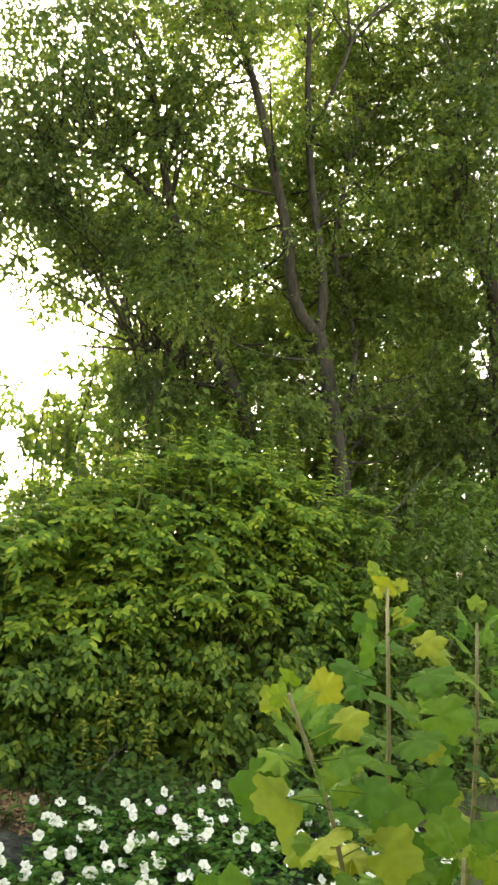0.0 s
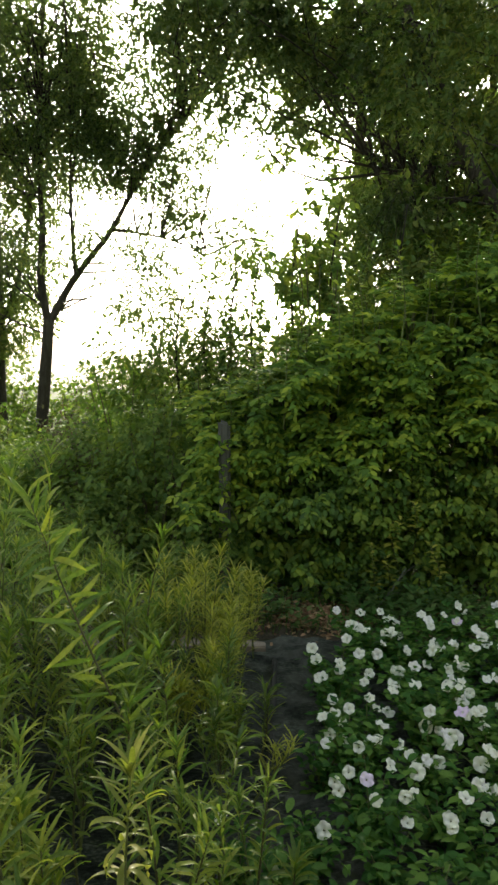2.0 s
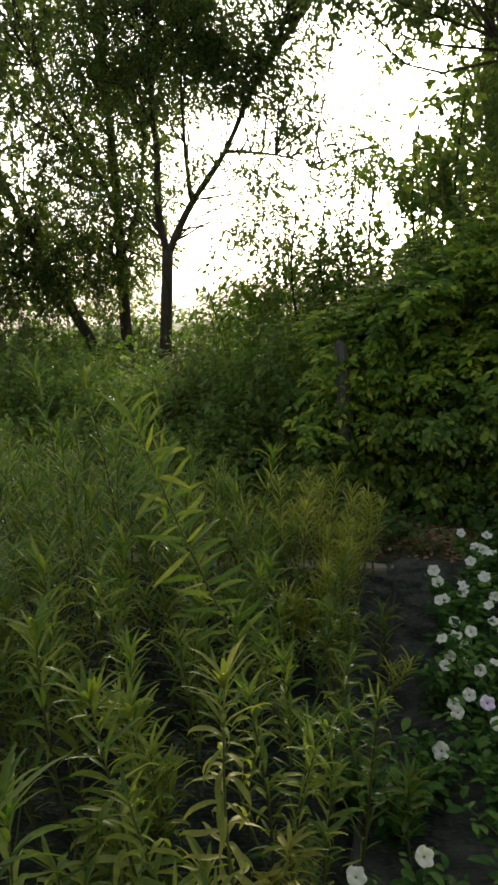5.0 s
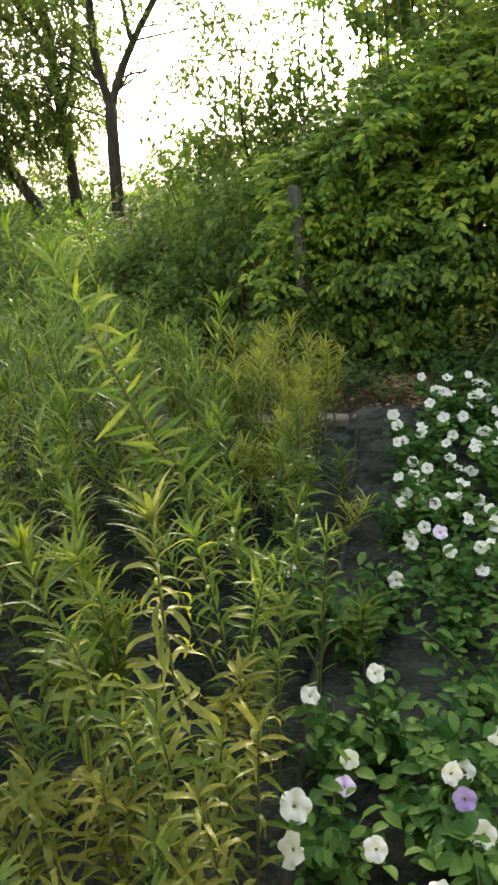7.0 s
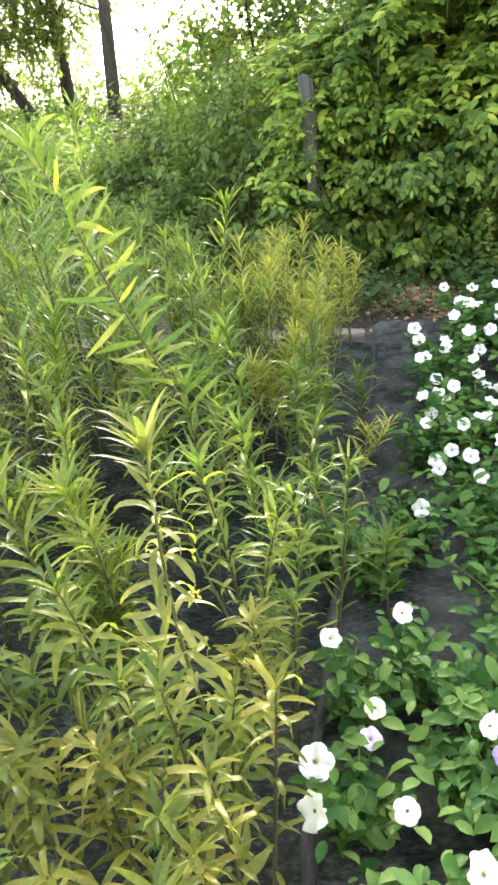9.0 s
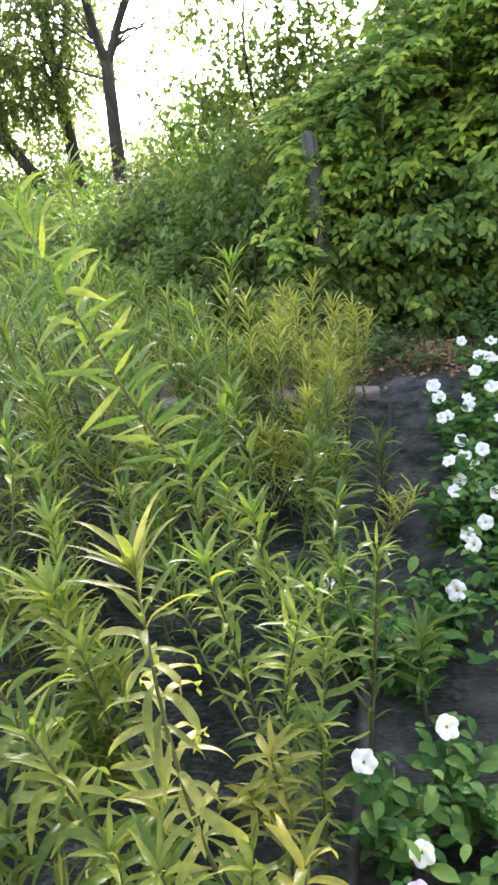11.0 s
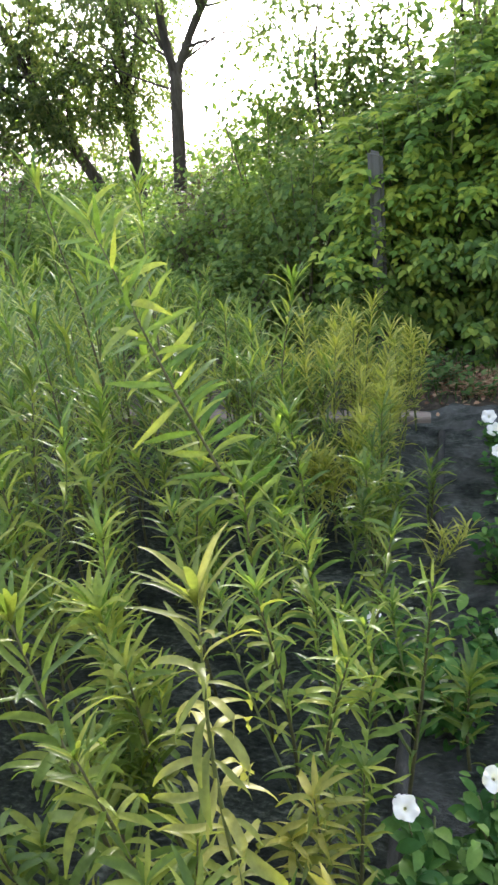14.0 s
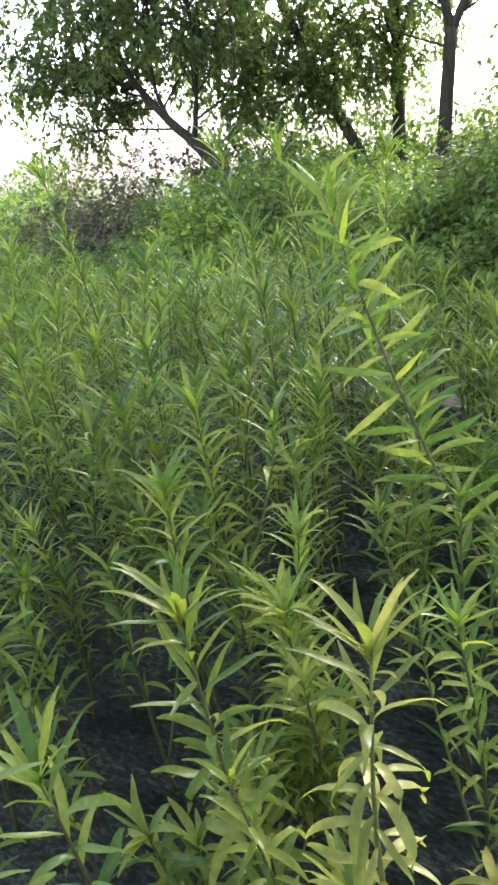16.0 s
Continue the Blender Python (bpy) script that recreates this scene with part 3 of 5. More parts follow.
tree("ash_tree", (3.4, 7.9, 0),
     [([(3.5, 7.9, -0.1), (3.2, 7.8, 2.2), (2.96, 7.8, 3.2), (2.68, 7.8, 3.72), (2.42, 7.8, 4.09), (2.08, 7.8, 4.88), (1.86, 7.8, 5.32), (1.57, 7.8, 6.1), (1.2, 7.8, 7.5)], 0.105, 0.04),
      ([(2.4, 7.8, 4.05), (1.88, 7.75, 3.94), (1.45, 7.7, 3.9)], 0.02, 0.006),
      ([(1.8, 7.8, 5.5), (1.1, 7.7, 6.0), (0.3, 7.6, 6.1)], 0.04, 0.012)],
     [((1.5, 8.1, 6.8), (1.6, 1.2, 1.6), 420), ((0.75, 7.6, 5.6), (1.0, 0.9, 0.8), 190), ((2.0, 8.6, 4.6), (0.9, 0.6, 1.3), 330), ((-0.5, 7.6, 6.7), (1.6, 1.3, 1.4), 420), ((1.9, 8.5, 3.3), (0.9, 0.5, 0.9), 260),
      ((0.1, 7.6, 4.75), (0.45, 0.4, 0.4), 55), ((0.65, 7.6, 4.5), (0.4, 0.4, 0.42), 55), ((1.2, 7.6, 5.0), (0.5, 0.4, 0.4), 60), ((0.0, 7.5, 5.3), (0.7, 0.6, 0.45), 75), ((1.35, 7.6, 4.9), (0.5, 0.6, 0.5), 70), ((-0.65, 7.5, 5.6), (0.7, 0.7, 0.5), 65), ((1.75, 7.6, 3.9), (0.5, 0.5, 0.7), 75),
      ((1.75, 7.5, 3.0), (0.45, 0.4, 0.7), 80), ((0.2, 7.6, 5.9), (0.9, 0.8, 0.7), 70), ((-0.2, 7.8, 8.3), (1.4, 1.0, 0.8), 220)],
     0.068, M_CROWN2, "leaning tree whose leafy crown overhangs the gap", 16, 70, thick=3.0)
tree("ash_tree", (6.4, 7.6, 0),
     [([(6.5, 7.6, -0.1), (6.3, 7.4, 3.0), (5.96, 7.2, 5.06), (5.74, 7.2, 5.62), (5.24, 7.2, 6.58), (4.9, 7.2, 7.6)], 0.13, 0.05),
      ([(6.3, 7.4, 3.2), (6.5, 7.4, 5.0), (6.6, 7.4, 7.0)], 0.06, 0.03)],
     [((5.9, 7.3, 6.8), (1.7, 1.5, 2.0), 750), ((6.0, 7.4, 3.7), (1.2, 1.0, 1.4), 330), ((6.0, 7.4, 8.9), (1.7, 1.2, 1.0), 380)],
     0.095, M_CROWN2, "dark shaded tree with dense foliage", 17, 50)

for sx, sy, top, seed in ((-0.35, 7.2, 2.7, 61), (0.15, 6.9, 2.9, 62), (0.55, 6.8, 3.3, 63), (0.92, 6.7, 3.35, 64), (1.6, 6.9, 3.4, 65), (-0.85, 7.4, 2.45, 66), (-0.62, 7.0, 2.6, 67), (-0.08, 7.2, 2.85, 68)):
    tree("sapling", (sx, sy, 0),
         [([(sx, sy, -0.05), (sx + 0.04, sy, top * 0.4), (sx - 0.05, sy, top * 0.75), (sx + 0.03, sy, top)], 0.022, 0.006)],
         [((sx, sy, top * 0.55), (0.38, 0.3, top * 0.3), 40), ((sx, sy, top * 0.9), (0.34, 0.25, top * 0.16), 22)],
         0.10 if 62 < seed < 66 else 0.062, M_CROWN, "thin sapling with loose leaves behind the hedge", seed, 16, T_OVAL if 62 < seed < 66 else T_SMALL, 9, 1.3 if 62 < seed < 66 else 3.2, 0.28)

# trees standing further back
BACK = [((1.9, 12.0), 8.5, 2.0, 420, 21), ((4.2, 12.5), 9.5, 2.4, 900, 22), ((7.2, 11.5), 9.5, 2.4, 900, 23), ((9.5, 13.5), 10.0, 2.6, 600, 24)]
for (bx, by), h, r, cnt, seed in BACK:
    bz = float(ground_height(bx, by))
    tree("background_tree", (bx, by, bz),
         [([(bx, by, bz - 0.2), (bx + 0.1, by, h * 0.3), (bx - 0.15, by, h * 0.6), (bx, by, h * 0.95)], 0.16, 0.04)],
         [((bx, by, h * 0.72), (r, r * 0.8, h * 0.30), cnt), ((bx, by, h * 0.36), (r * 0.8, r * 0.7, h * 0.2), int(cnt * 0.45))],
         0.12, M_CROWN, "tree standing behind with full green crown", seed, 25)

# ---- shrubs and hedge ----


def shrub(name, base, radii, count, leaf, material, label, category, seed, stems=8, per=7, template=T_OVAL, group=""):
    """Domed bush: thin stems from the ground and sprays of leaves, thicker towards the outside."""
    rng = np.random.RandomState(seed)
    t = thing(name, base, label, category, group)
    rx, ry, h = radii
    tubes = []
    for n in range(stems):
        a = rng.uniform(0, 2 * np.pi)
        e = np.array([rx * 0.75 * math.cos(a), ry * 0.75 * math.sin(a), h * rng.uniform(0.6, 0.97)])
        v, f, _ = tube([(e[0] * 0.15, e[1] * 0.15, -0.03), e * (0.5, 0.5, 0.55), e], [0.014, 0.010, 0.003], 5, 0, rng)
        tubes.append((v, f))
    tagged(part("inner_wood", mesh_np("inner_wood", *join(*tubes), M_STEM_DARK, True), t), kind="stuff")
    if base[1] > 8.5:
        per, leaf = 5, leaf * 1.18
    P, W, U, S = [], [], [], []
    for n in range(int(count * (1.35 if base[1] < 8.5 else 0.95))):
        d = unit(rng.randn(3))
        d[2] = abs(d[2])
        k = rng.uniform(0.3, 1.0) ** 0.4
        p = d * (rx, ry, h) * k * (1 + 0.28 * noise.noise(Vector(d * 2.5 + np.array(base))))
        p[2] = max(p[2], 0.04)
        way = unit(d * (1, 1, 0.6) + rng.randn(3) * 0.5 + (0, 0, 0.1))
        for j in range(per):
            s = j / per
            P.append(p + way * 0.24 * s)
            W.append(way * 0.5 + unit(np.cross(way, rng.randn(3))) * 0.8 + (0, 0, -0.45))
            U.append(d * 0.7 + (0, 0, 0.8) + rng.randn(3) * 0.35)
            S.append(leaf * rng.uniform(0.6, 1.25))
    if base[1] > 5.3:
        template = T_FAR
    v, f = grow(template, np.array(P), np.array(W), np.array(U), np.array(S))
    tagged(part("foliage", mesh_np("foliage", v, f, material), t), kind="stuff")
    return t


HEDGE_END = 3.45
HEDGE_TOP = [(-0.5, 1.5), (-0.1, 1.6), (0.57, 2.0), (1.26, 2.42), (1.83, 2.68), (2.27, 2.8), (2.64, 2.6), (3.2, 2.4), (5.4, 2.5)]


def hedge_top(x):
    return np.interp(x, [a for a, _ in HEDGE_TOP], [b for _, b in HEDGE_TOP])


def hedge_face(x, z):
    """How far back the leafy face lies at a place along the hedge and a height."""
    lean = 0.28 * (z / hedge_top(x)) ** 2.2
    return 4.98 + 0.10 * max(0, x - 2.0) + 0.35 * max(0, 0.5 - x) + lean + 0.36 * noise.noise((x * 1.7, z * 1.9, 3)) + 0.24 * noise.noise((x * 4.3, z * 4.6, 7))


def build_hedge():
    rng = np.random.RandomState(31)
    t = thing("hedge", (2.3, 5.5, 0), "tall overgrown hedge with yellow-green compound leaves", "hedge")
    base = np.array([2.3, 5.5, 0])
    tubes = []
    for n in range(45):
        x = rng.uniform(-0.2, HEDGE_END)
        h = hedge_top(x)
        v, f, _ = tube(np.array([(x, 5.35 + rng.uniform(0, 0.5), -0.02), (x + rng.randn() * 0.1, 5.4, h * 0.5), (x + rng.randn() * 0.25, 5.35 + rng.uniform(0, 0.4), h * 0.93)]) - base,
                       [0.016, 0.011, 0.004], 5, 0, rng)
        tubes.append((v, f))
    tagged(part("inner_wood", mesh_np("inner_wood", *join(*tubes), M_STEM_DARK, True), t), kind="stuff")
    high, low, one = [], [], []
    for n in range(2700):  # feathery sprays in tiers above, looser oval leaves below, dark hollows between
        x, k = rng.uniform(-0.35, HEDGE_END + 0.1), rng.uniform(0.0, 1.0) ** 0.9
        top = hedge_top(x) * (1 + 0.05 * noise.noise((x * 6, 0, 1)))
        z = 0.08 + k * (top - 0.08)
        if noise.noise((x * 3.1, z * 4.6, 7)) > 0.16 and rng.rand() < 0.75:
            continue
        y = hedge_face(x, z) + abs(rng.randn()) * 0.13
        if k > 0.9:
            y += rng.uniform(0, 0.7)
        p = np.array([x, y, z])
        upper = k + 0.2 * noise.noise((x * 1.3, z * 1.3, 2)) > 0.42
        way = unit(np.array([rng.randn() * 0.7, -0.75, rng.uniform(-0.25, 0.25) + 3.0 * max(0, k - 0.88)]))
        side = unit(np.cross(way, (0, 0, 1)))
        face = unit(np.array([0, -0.5, 0.9]) + rng.randn(3) * 0.22)
        many = 9 if upper else 6
        for j in range(many):
            s = j / (many - 1)
            turn = 0 if j == many - 1 else (1 if j % 2 else -1) * (1.15 - 0.35 * s) + rng.randn() * 0.12
            w = way * math.cos(turn) + side * math.sin(turn) + np.array([0, 0, -0.22 if upper else -0.5]) + rng.randn(3) * 0.14
            leaf = (p + way * (0.21 if upper else 0.13) * s + (0, 0, -0.05 * s * s), w, face + rng.randn(3) * (0.18 if upper else 0.4), (0.092 if upper else 0.076) * rng.uniform(0.65, 1.2) * (1.1 - 0.3 * s))
            if rng.rand() < 0.05 and 0.3 < x < 3.2 and len(one) < 300:
                one.append(leaf)
            else:
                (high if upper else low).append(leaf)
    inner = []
    for n in range(26000):  # the inside, its shade deepened by the darker leaf colour, so that the hedge has depth
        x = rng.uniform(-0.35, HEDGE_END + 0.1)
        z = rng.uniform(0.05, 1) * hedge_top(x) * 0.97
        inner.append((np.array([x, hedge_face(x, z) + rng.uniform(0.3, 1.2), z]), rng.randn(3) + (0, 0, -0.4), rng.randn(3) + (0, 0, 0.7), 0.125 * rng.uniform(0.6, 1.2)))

    def leaves(rows, template):
        p, w, u, s = (np.array(c) for c in zip(*rows))
        return grow(template, p - base, w, u, s)
    tagged(part("foliage", mesh_np("foliage", *leaves(high, T_LEAFLET), M_HEDGE), t), kind="stuff")
    tagged(part("low_inner_foliage", mesh_np("low_inner_foliage", *join(leaves(low, T_OVAL), leaves(inner, T_FAR)), M_HEDGE_LOW_INNER), t, "darker green lower and inner leaves"), kind="stuff")
    me = mesh_np("leaf", T_LEAFLET[0], T_LEAFLET[1], M_HEDGE_ONE)
    rots = frames_of(np.array([o[1] for o in one]), np.array([o[2] for o in one]))
    for (p, _, _, s), r in zip(one, rots):
        part("leaf", me, t, m=Matrix.Translation(Vector(p - base)) @ Matrix(r.tolist()).to_4x4() @ Matrix.Scale(s, 4))


build_hedge()


def wooden_post():
    t = thing("fence_post", (-0.06, 5.19, 0), "weathered grey wooden fence post half hidden in leaves", "post")
    bm = bmesh.new()
    bmesh.ops.create_cube(bm, size=1)
    bmesh.ops.subdivide_edges(bm, edges=[e for e in bm.edges if abs(e.verts[0].co.z - e.verts[1].co.z) > 0.5], cuts=14)
    for v in bm.verts:
        x, y, z = v.co.x * 0.092, v.co.y * 0.075, (v.co.z + 0.5) * 1.5 - 0.08
        wob = 0.006 * noise.noise((x * 30, y * 30, z * 3.1))
        top = 0.03 if z > 1.4 and x > 0 else 0
        v.co = Vector((x + wob + 0.004 * math.sin(z * 2.2), y + wob, z - top))
    bmesh.ops.bevel(bm, geom=[e for e in bm.edges if e.calc_face_angle(0) > 0.9], offset=0.022, segments=3, affect="EDGES")
    me = bpy.data.meshes.new("post")
    bm.to_mesh(me)
    bm.free()
    me.materials.append(M_POST)
    part("post", me, t)


wooden_post()

def leafy_shoot(base, top, leaf, material, label, seed, many=26):
    """One tall leafy shoot that rises out of the hedge or the weeds."""
    rng = np.random.RandomState(seed)
    base, top = np.array(base), np.array(top)
    t = thing("leafy_shoot", base, label, "plant", "leafy shoots over the hedge")
    rel = top - base
    v, f, q = tube([(0, 0, 0), rel * 0.5 + rng.randn(3) * 0.04, rel], [0.007, 0.005, 0.002], 5, 0, rng)
    part("stem", mesh_np("stem", v, f, M_STEM, True), t)
    P, W, U, S = [], [], [], []
    a = rng.uniform(0, 6.28)
    for j in range(many):
        s = 0.35 + 0.65 * j / (many - 1)
        a += 2.4
        P.append(along(q, s) + rng.randn(3) * 0.01)
        W.append((math.cos(a), math.sin(a), 0.15 + 0.7 * max(0, s - 0.8) / 0.2)), U.append((-math.cos(a) * 0.2, -math.sin(a) * 0.2 - 0.3, 1)), S.append(leaf * rng.uniform(0.7, 1.2) * (1.15 - 0.6 * s))
    v, f = grow(T_LEAFLET, np.array(P), np.array(W), np.array(U), np.array(S))
    tagged(part("foliage", mesh_np("foliage", v, f, material), t), kind="stuff")


for n in range(26):
    x = -0.1 + 3.5 * (n + 0.5) / 26 + 0.05 * math.sin(n * 2.3)
    z = float(hedge_top(x))
    y = 5.35 + 0.2 * math.sin(n * 1.7)
    leafy_shoot((x, y, z - 0.55), (x + 0.1 * math.sin(n * 3.1), y - 0.08, z + 0.10 + 0.22 * abs(math.sin(n * 1.37))), 0.12, M_HEDGE, "upright hedge shoot with yellow-green leaflets", 1200 + n)
for n in range(14):
    x = 3.3 + 2.0 * n / 13
    leafy_shoot((x, 5.25 + 0.25 * math.sin(n * 2.1), 0.9), (x + 0.12 * math.sin(n), 5.15 + 0.2 * math.sin(n * 2.1), 2.0 + 0.45 * math.sin(n * 1.9)), 0.11, M_SHRUB, "tall dark green weed shoot in the shade", 1300 + n, 30)

leafy_shoot((0.06, 5.25, 0.55), (-0.06, 5.02, 0.98), 0.10, M_HEDGE_LOW_INNER, "leafy hedge shoot grown across the post", 1500, 22)

for n, (x, z) in enumerate(((1.05, 0.43), (1.25, 0.61), (1.48, 0.44), (1.16, 0.35), (1.35, 0.76))):
    leafy_shoot((x + 0.05, 5.05, z - 0.35), (x, 4.84, z + 0.08), 0.095, M_WILLOW["gold"][1], "hedge shoot with yellowed leaves low in the hedge", 1400 + n, 24)

SHRUBS = [  # x, y, rx, ry, height, sprays, leaf, kind
    (-7.6, 13.4, 1.2, 0.7, 2.1, 340, 0.1, 0), (-6.1, 13.3, 1.1, 0.7, 2.4, 340, 0.1, 0), (-4.7, 13.4, 0.9, 0.6, 2.1, 280, 0.1, 0),
    (5.3, 10.6, 1.5, 0.6, 4.4, 700, 0.15, 0), (7.4, 10.4, 1.6, 0.6, 4.6, 700, 0.15, 0), (9.6, 10.4, 1.6, 0.6, 4.6, 500, 0.15, 0),
    (-2.35, 11.4, 0.6, 0.5, 2.08, 300, 0.085, 0), (-2.4, 9.9, 1.0, 0.5, 0.95, 300, 0.075, 0), (-2.75, 10.7, 0.5, 0.4, 1.35, 260, 0.06, 1), (-1.0, 9.8, 1.1, 0.5, 2.1, 420, 0.085, 0), (0.4, 9.6, 1.1, 0.5, 2.4, 420, 0.085, 0), (-4.1, 10.4, 0.9, 0.5, 1.25, 420, 0.085, 0),
    (3.85, 5.7, 0.7, 0.55, 2.2, 560, 0.08, 0), (4.7, 5.9, 0.8, 0.6, 2.45, 560, 0.085, 0), (5.6, 6.1, 0.8, 0.6, 2.5, 460, 0.085, 0), (3.5, 5.15, 0.5, 0.35, 1.0, 300, 0.07, 0),
    (4.5, 5.2, 0.6, 0.4, 0.9, 260, 0.07, 0), (-0.2, 5.02, 0.28, 0.2, 0.55, 120, 0.06, 0), (0.05, 5.75, 0.5, 0.4, 1.75, 360, 0.075, 0),
    (-2.0, 7.2, 0.7, 0.4, 1.0, 420, 0.07, 0), (-2.9, 7.5, 0.8, 0.5, 1.05, 420, 0.07, 0), (-5.1, 9.8, 1.1, 0.6, 1.45, 420, 0.08, 0),
    (-5.9, 10.0, 1.3, 0.7, 1.75, 420, 0.08, 1), (-7.6, 10.2, 1.4, 0.7, 1.7, 420, 0.08, 1), (-9.3, 10.2, 1.4, 0.7, 1.75, 420, 0.08, 1), (-11.0, 10.6, 1.4, 0.8, 1.8, 420, 0.09, 0),
    (-12.5, 10.0, 1.4, 0.8, 1.7, 380, 0.09, 0), (-9.8, 7.6, 1.2, 0.8, 1.25, 360, 0.08, 0), (-8.0, 5.9, 1.0, 0.7, 0.8, 320, 0.065, 0), (-0.9, 8.8, 0.9, 0.5, 1.7, 420, 0.075, 0),
    (0.35, 6.7, 0.75, 0.6, 2.75, 620, 0.085, 0), (0.78, 6.6, 0.42, 0.4, 3.35, 230, 0.10, 0), (-0.5, 6.9, 0.8, 0.6, 2.25, 560, 0.075, 0),
    (-1.25, 7.3, 0.6, 0.5, 2.1, 460, 0.075, 0), (-0.7, 5.9, 0.7, 0.5, 1.45, 420, 0.07, 0), (-1.5, 6.3, 0.7, 0.5, 1.3, 420, 0.07, 0),
    (-1.75, 6.9, 0.5, 0.4, 1.1, 380, 0.06, 1), (-2.3, 6.4, 0.8, 0.5, 1.0, 420, 0.07, 0), (-3.1, 6.8, 0.9, 0.6, 1.15, 360, 0.075, 0),
    (-3.9, 6.6, 0.9, 0.6, 1.5, 360, 0.075, 0), (-4.9, 6.9, 0.9, 0.7, 1.15, 360, 0.075, 0), (-6.0, 7.2, 1.0, 0.7, 1.2, 360, 0.075, 1),
    (-7.2, 7.2, 1.0, 0.8, 1.2, 360, 0.075, 1), (-8.5, 7.8, 1.2, 0.8, 1.3, 360, 0.08, 0), (-4.2, 5.3, 0.7, 0.5, 0.8, 300, 0.06, 0),
    (-5.3, 5.4, 0.8, 0.6, 0.8, 300, 0.06, 0), (-6.6, 5.6, 0.9, 0.6, 0.8, 300, 0.06, 0), (-3.2, 5.3, 0.6, 0.5, 0.75, 260, 0.06, 0), (-3.8, 5.6, 0.42, 0.4, 1.28, 300, 0.06, 2),
    (-2.2, 5.4, 0.6, 0.4, 0.7, 240, 0.06, 0), (-1.2, 5.4, 0.5, 0.35, 0.75, 220, 0.06, 0),
    (1.85, 7.0, 0.9, 0.6, 3.4, 420, 0.09, 0), (2.6, 7.0, 1.0, 0.6, 3.7, 460, 0.09, 0), (5.2, 6.6, 1.0, 0.6, 3.2, 420, 0.09, 0),
    (3.2, 9.6, 1.2, 0.6, 3.0, 420, 0.1, 0), (4.8, 9.2, 1.2, 0.6, 3.6, 760, 0.11, 0), (6.4, 9.2, 1.2, 0.6, 3.6, 700, 0.11, 0),
    (-7.2, 13.6, 1.5, 0.5, 0.9, 400, 0.1, 0), (-5.5, 13.6, 1.5, 0.5, 0.9, 400, 0.1, 0), (-4.0, 13.4, 1.5, 0.5, 1.45, 400, 0.1, 0), (-2.3, 12.4, 1.5, 0.5, 2.15, 400, 0.1, 0), (-0.7, 12.5, 1.5, 0.5, 2.15, 400, 0.1, 0),
    (-2.6, 8.9, 0.8, 0.5, 0.95, 260, 0.075, 0), (-3.6, 8.2, 0.8, 0.6, 1.2, 330, 0.075, 0), (-4.6, 8.0, 0.8, 0.6, 1.3, 330, 0.075, 0)]
for n, (x, y, rx, ry, h, cnt, lf, kd) in enumerate(SHRUBS):
    shrub("shrub", (x, y, float(ground_height(x, y))), (rx, ry, h), cnt, lf, (M_SHRUB, M_BROWN, M_HEDGE)[kd],
          ("leafy green wild shrub in the undergrowth", "dry brownish weedy bush in the undergrowth", "rounded bush with bright yellow-green leaves")[kd], "shrub", 100 + n)

# ---- timber edging, litter, weeds ----


def edging_board():
    t = thing("edging_board", (-1.2, 4.1, 0.0), "weathered grey-brown timber edging board on the ground", "board")
    bm = bmesh.new()
    bmesh.ops.create_cube(bm, size=1)
    bmesh.ops.subdivide_edges(bm, edges=[e for e in bm.edges if abs(e.verts[0].co.x - e.verts[1].co.x) > 0.5], cuts=24)
    for v in bm.verts:
        v.co = Vector((v.co.x * 2.95, v.co.y * 0.16, v.co.z * 0.05 + 0.045))
        v.co += Vector((0, 0.03 * noise.noise((v.co.x * 3, v.co.z * 9, 0)), 0.018 * noise.noise((v.co.x * 4, 3, v.co.y * 9))))
        v.co.y *= 1 - 0.55 * max(0, (v.co.x - 1.15) / 0.33)
        v.co.y += -0.03 * v.co.x
    bmesh.ops.bevel(bm, geom=[e for e in bm.edges if e.calc_face_angle(0) > 0.9], offset=0.006, segments=2, affect="EDGES")
    me = bpy.data.meshes.new("board")
    bm.to_mesh(me)
    bm.free()
    me.materials.append(M_BOARD)
    part("board", me, t)


edging_board()


def bed_edging():
    """The long dark edge, rounded and uneven, between the willow bed and the flower bed."""
    rng = np.random.RandomState(47)
    t = thing("bed_edging", (0.2, 1.0, 0.0), "dark rounded edging between the two fabric-covered beds", "edging")
    line = [(0.135 + 0.056 * y + 0.014 * math.sin(3.1 * y) + 0.01 * math.sin(9.7 * y) - 0.2, y - 1.0, 0.058 + 0.008 * math.sin(5.3 * y)) for y in np.arange(0.3, 4.05, 0.25)]
    v, f, _ = tube(line, [0.017 + 0.005 * math.sin(2.7 * k) for k in range(len(line))], 10, 0.06, rng)
    part("edge", mesh_np("edge", v, f, M_EDGE, True), t)


bed_edging()


def litter():
    rng = np.random.RandomState(41)
    n = 2100
    P = np.stack([rng.uniform(-0.4, 3.6, n), rng.uniform(4.2, 5.1, n), rng.uniform(0.045, 0.09, n)], -1)
    P[:1300, 0], P[:1300, 1] = 0.64 + 0.17 * rng.randn(1300), 4.60 + 0.15 * rng.randn(1300)
    v, f = grow(T_OVAL, P, rng.randn(n, 3) * (1, 1, 0.15), rng.randn(n, 3) * 0.35 + (0, 0, 1), rng.uniform(0.02, 0.05, n))
    ob = new("leaf_litter", mesh_np("leaf_litter", v, f, M_LITTER))
    tagged(ob, "brown dead leaves scattered on the soil", "leaf litter", kind="stuff")


litter()


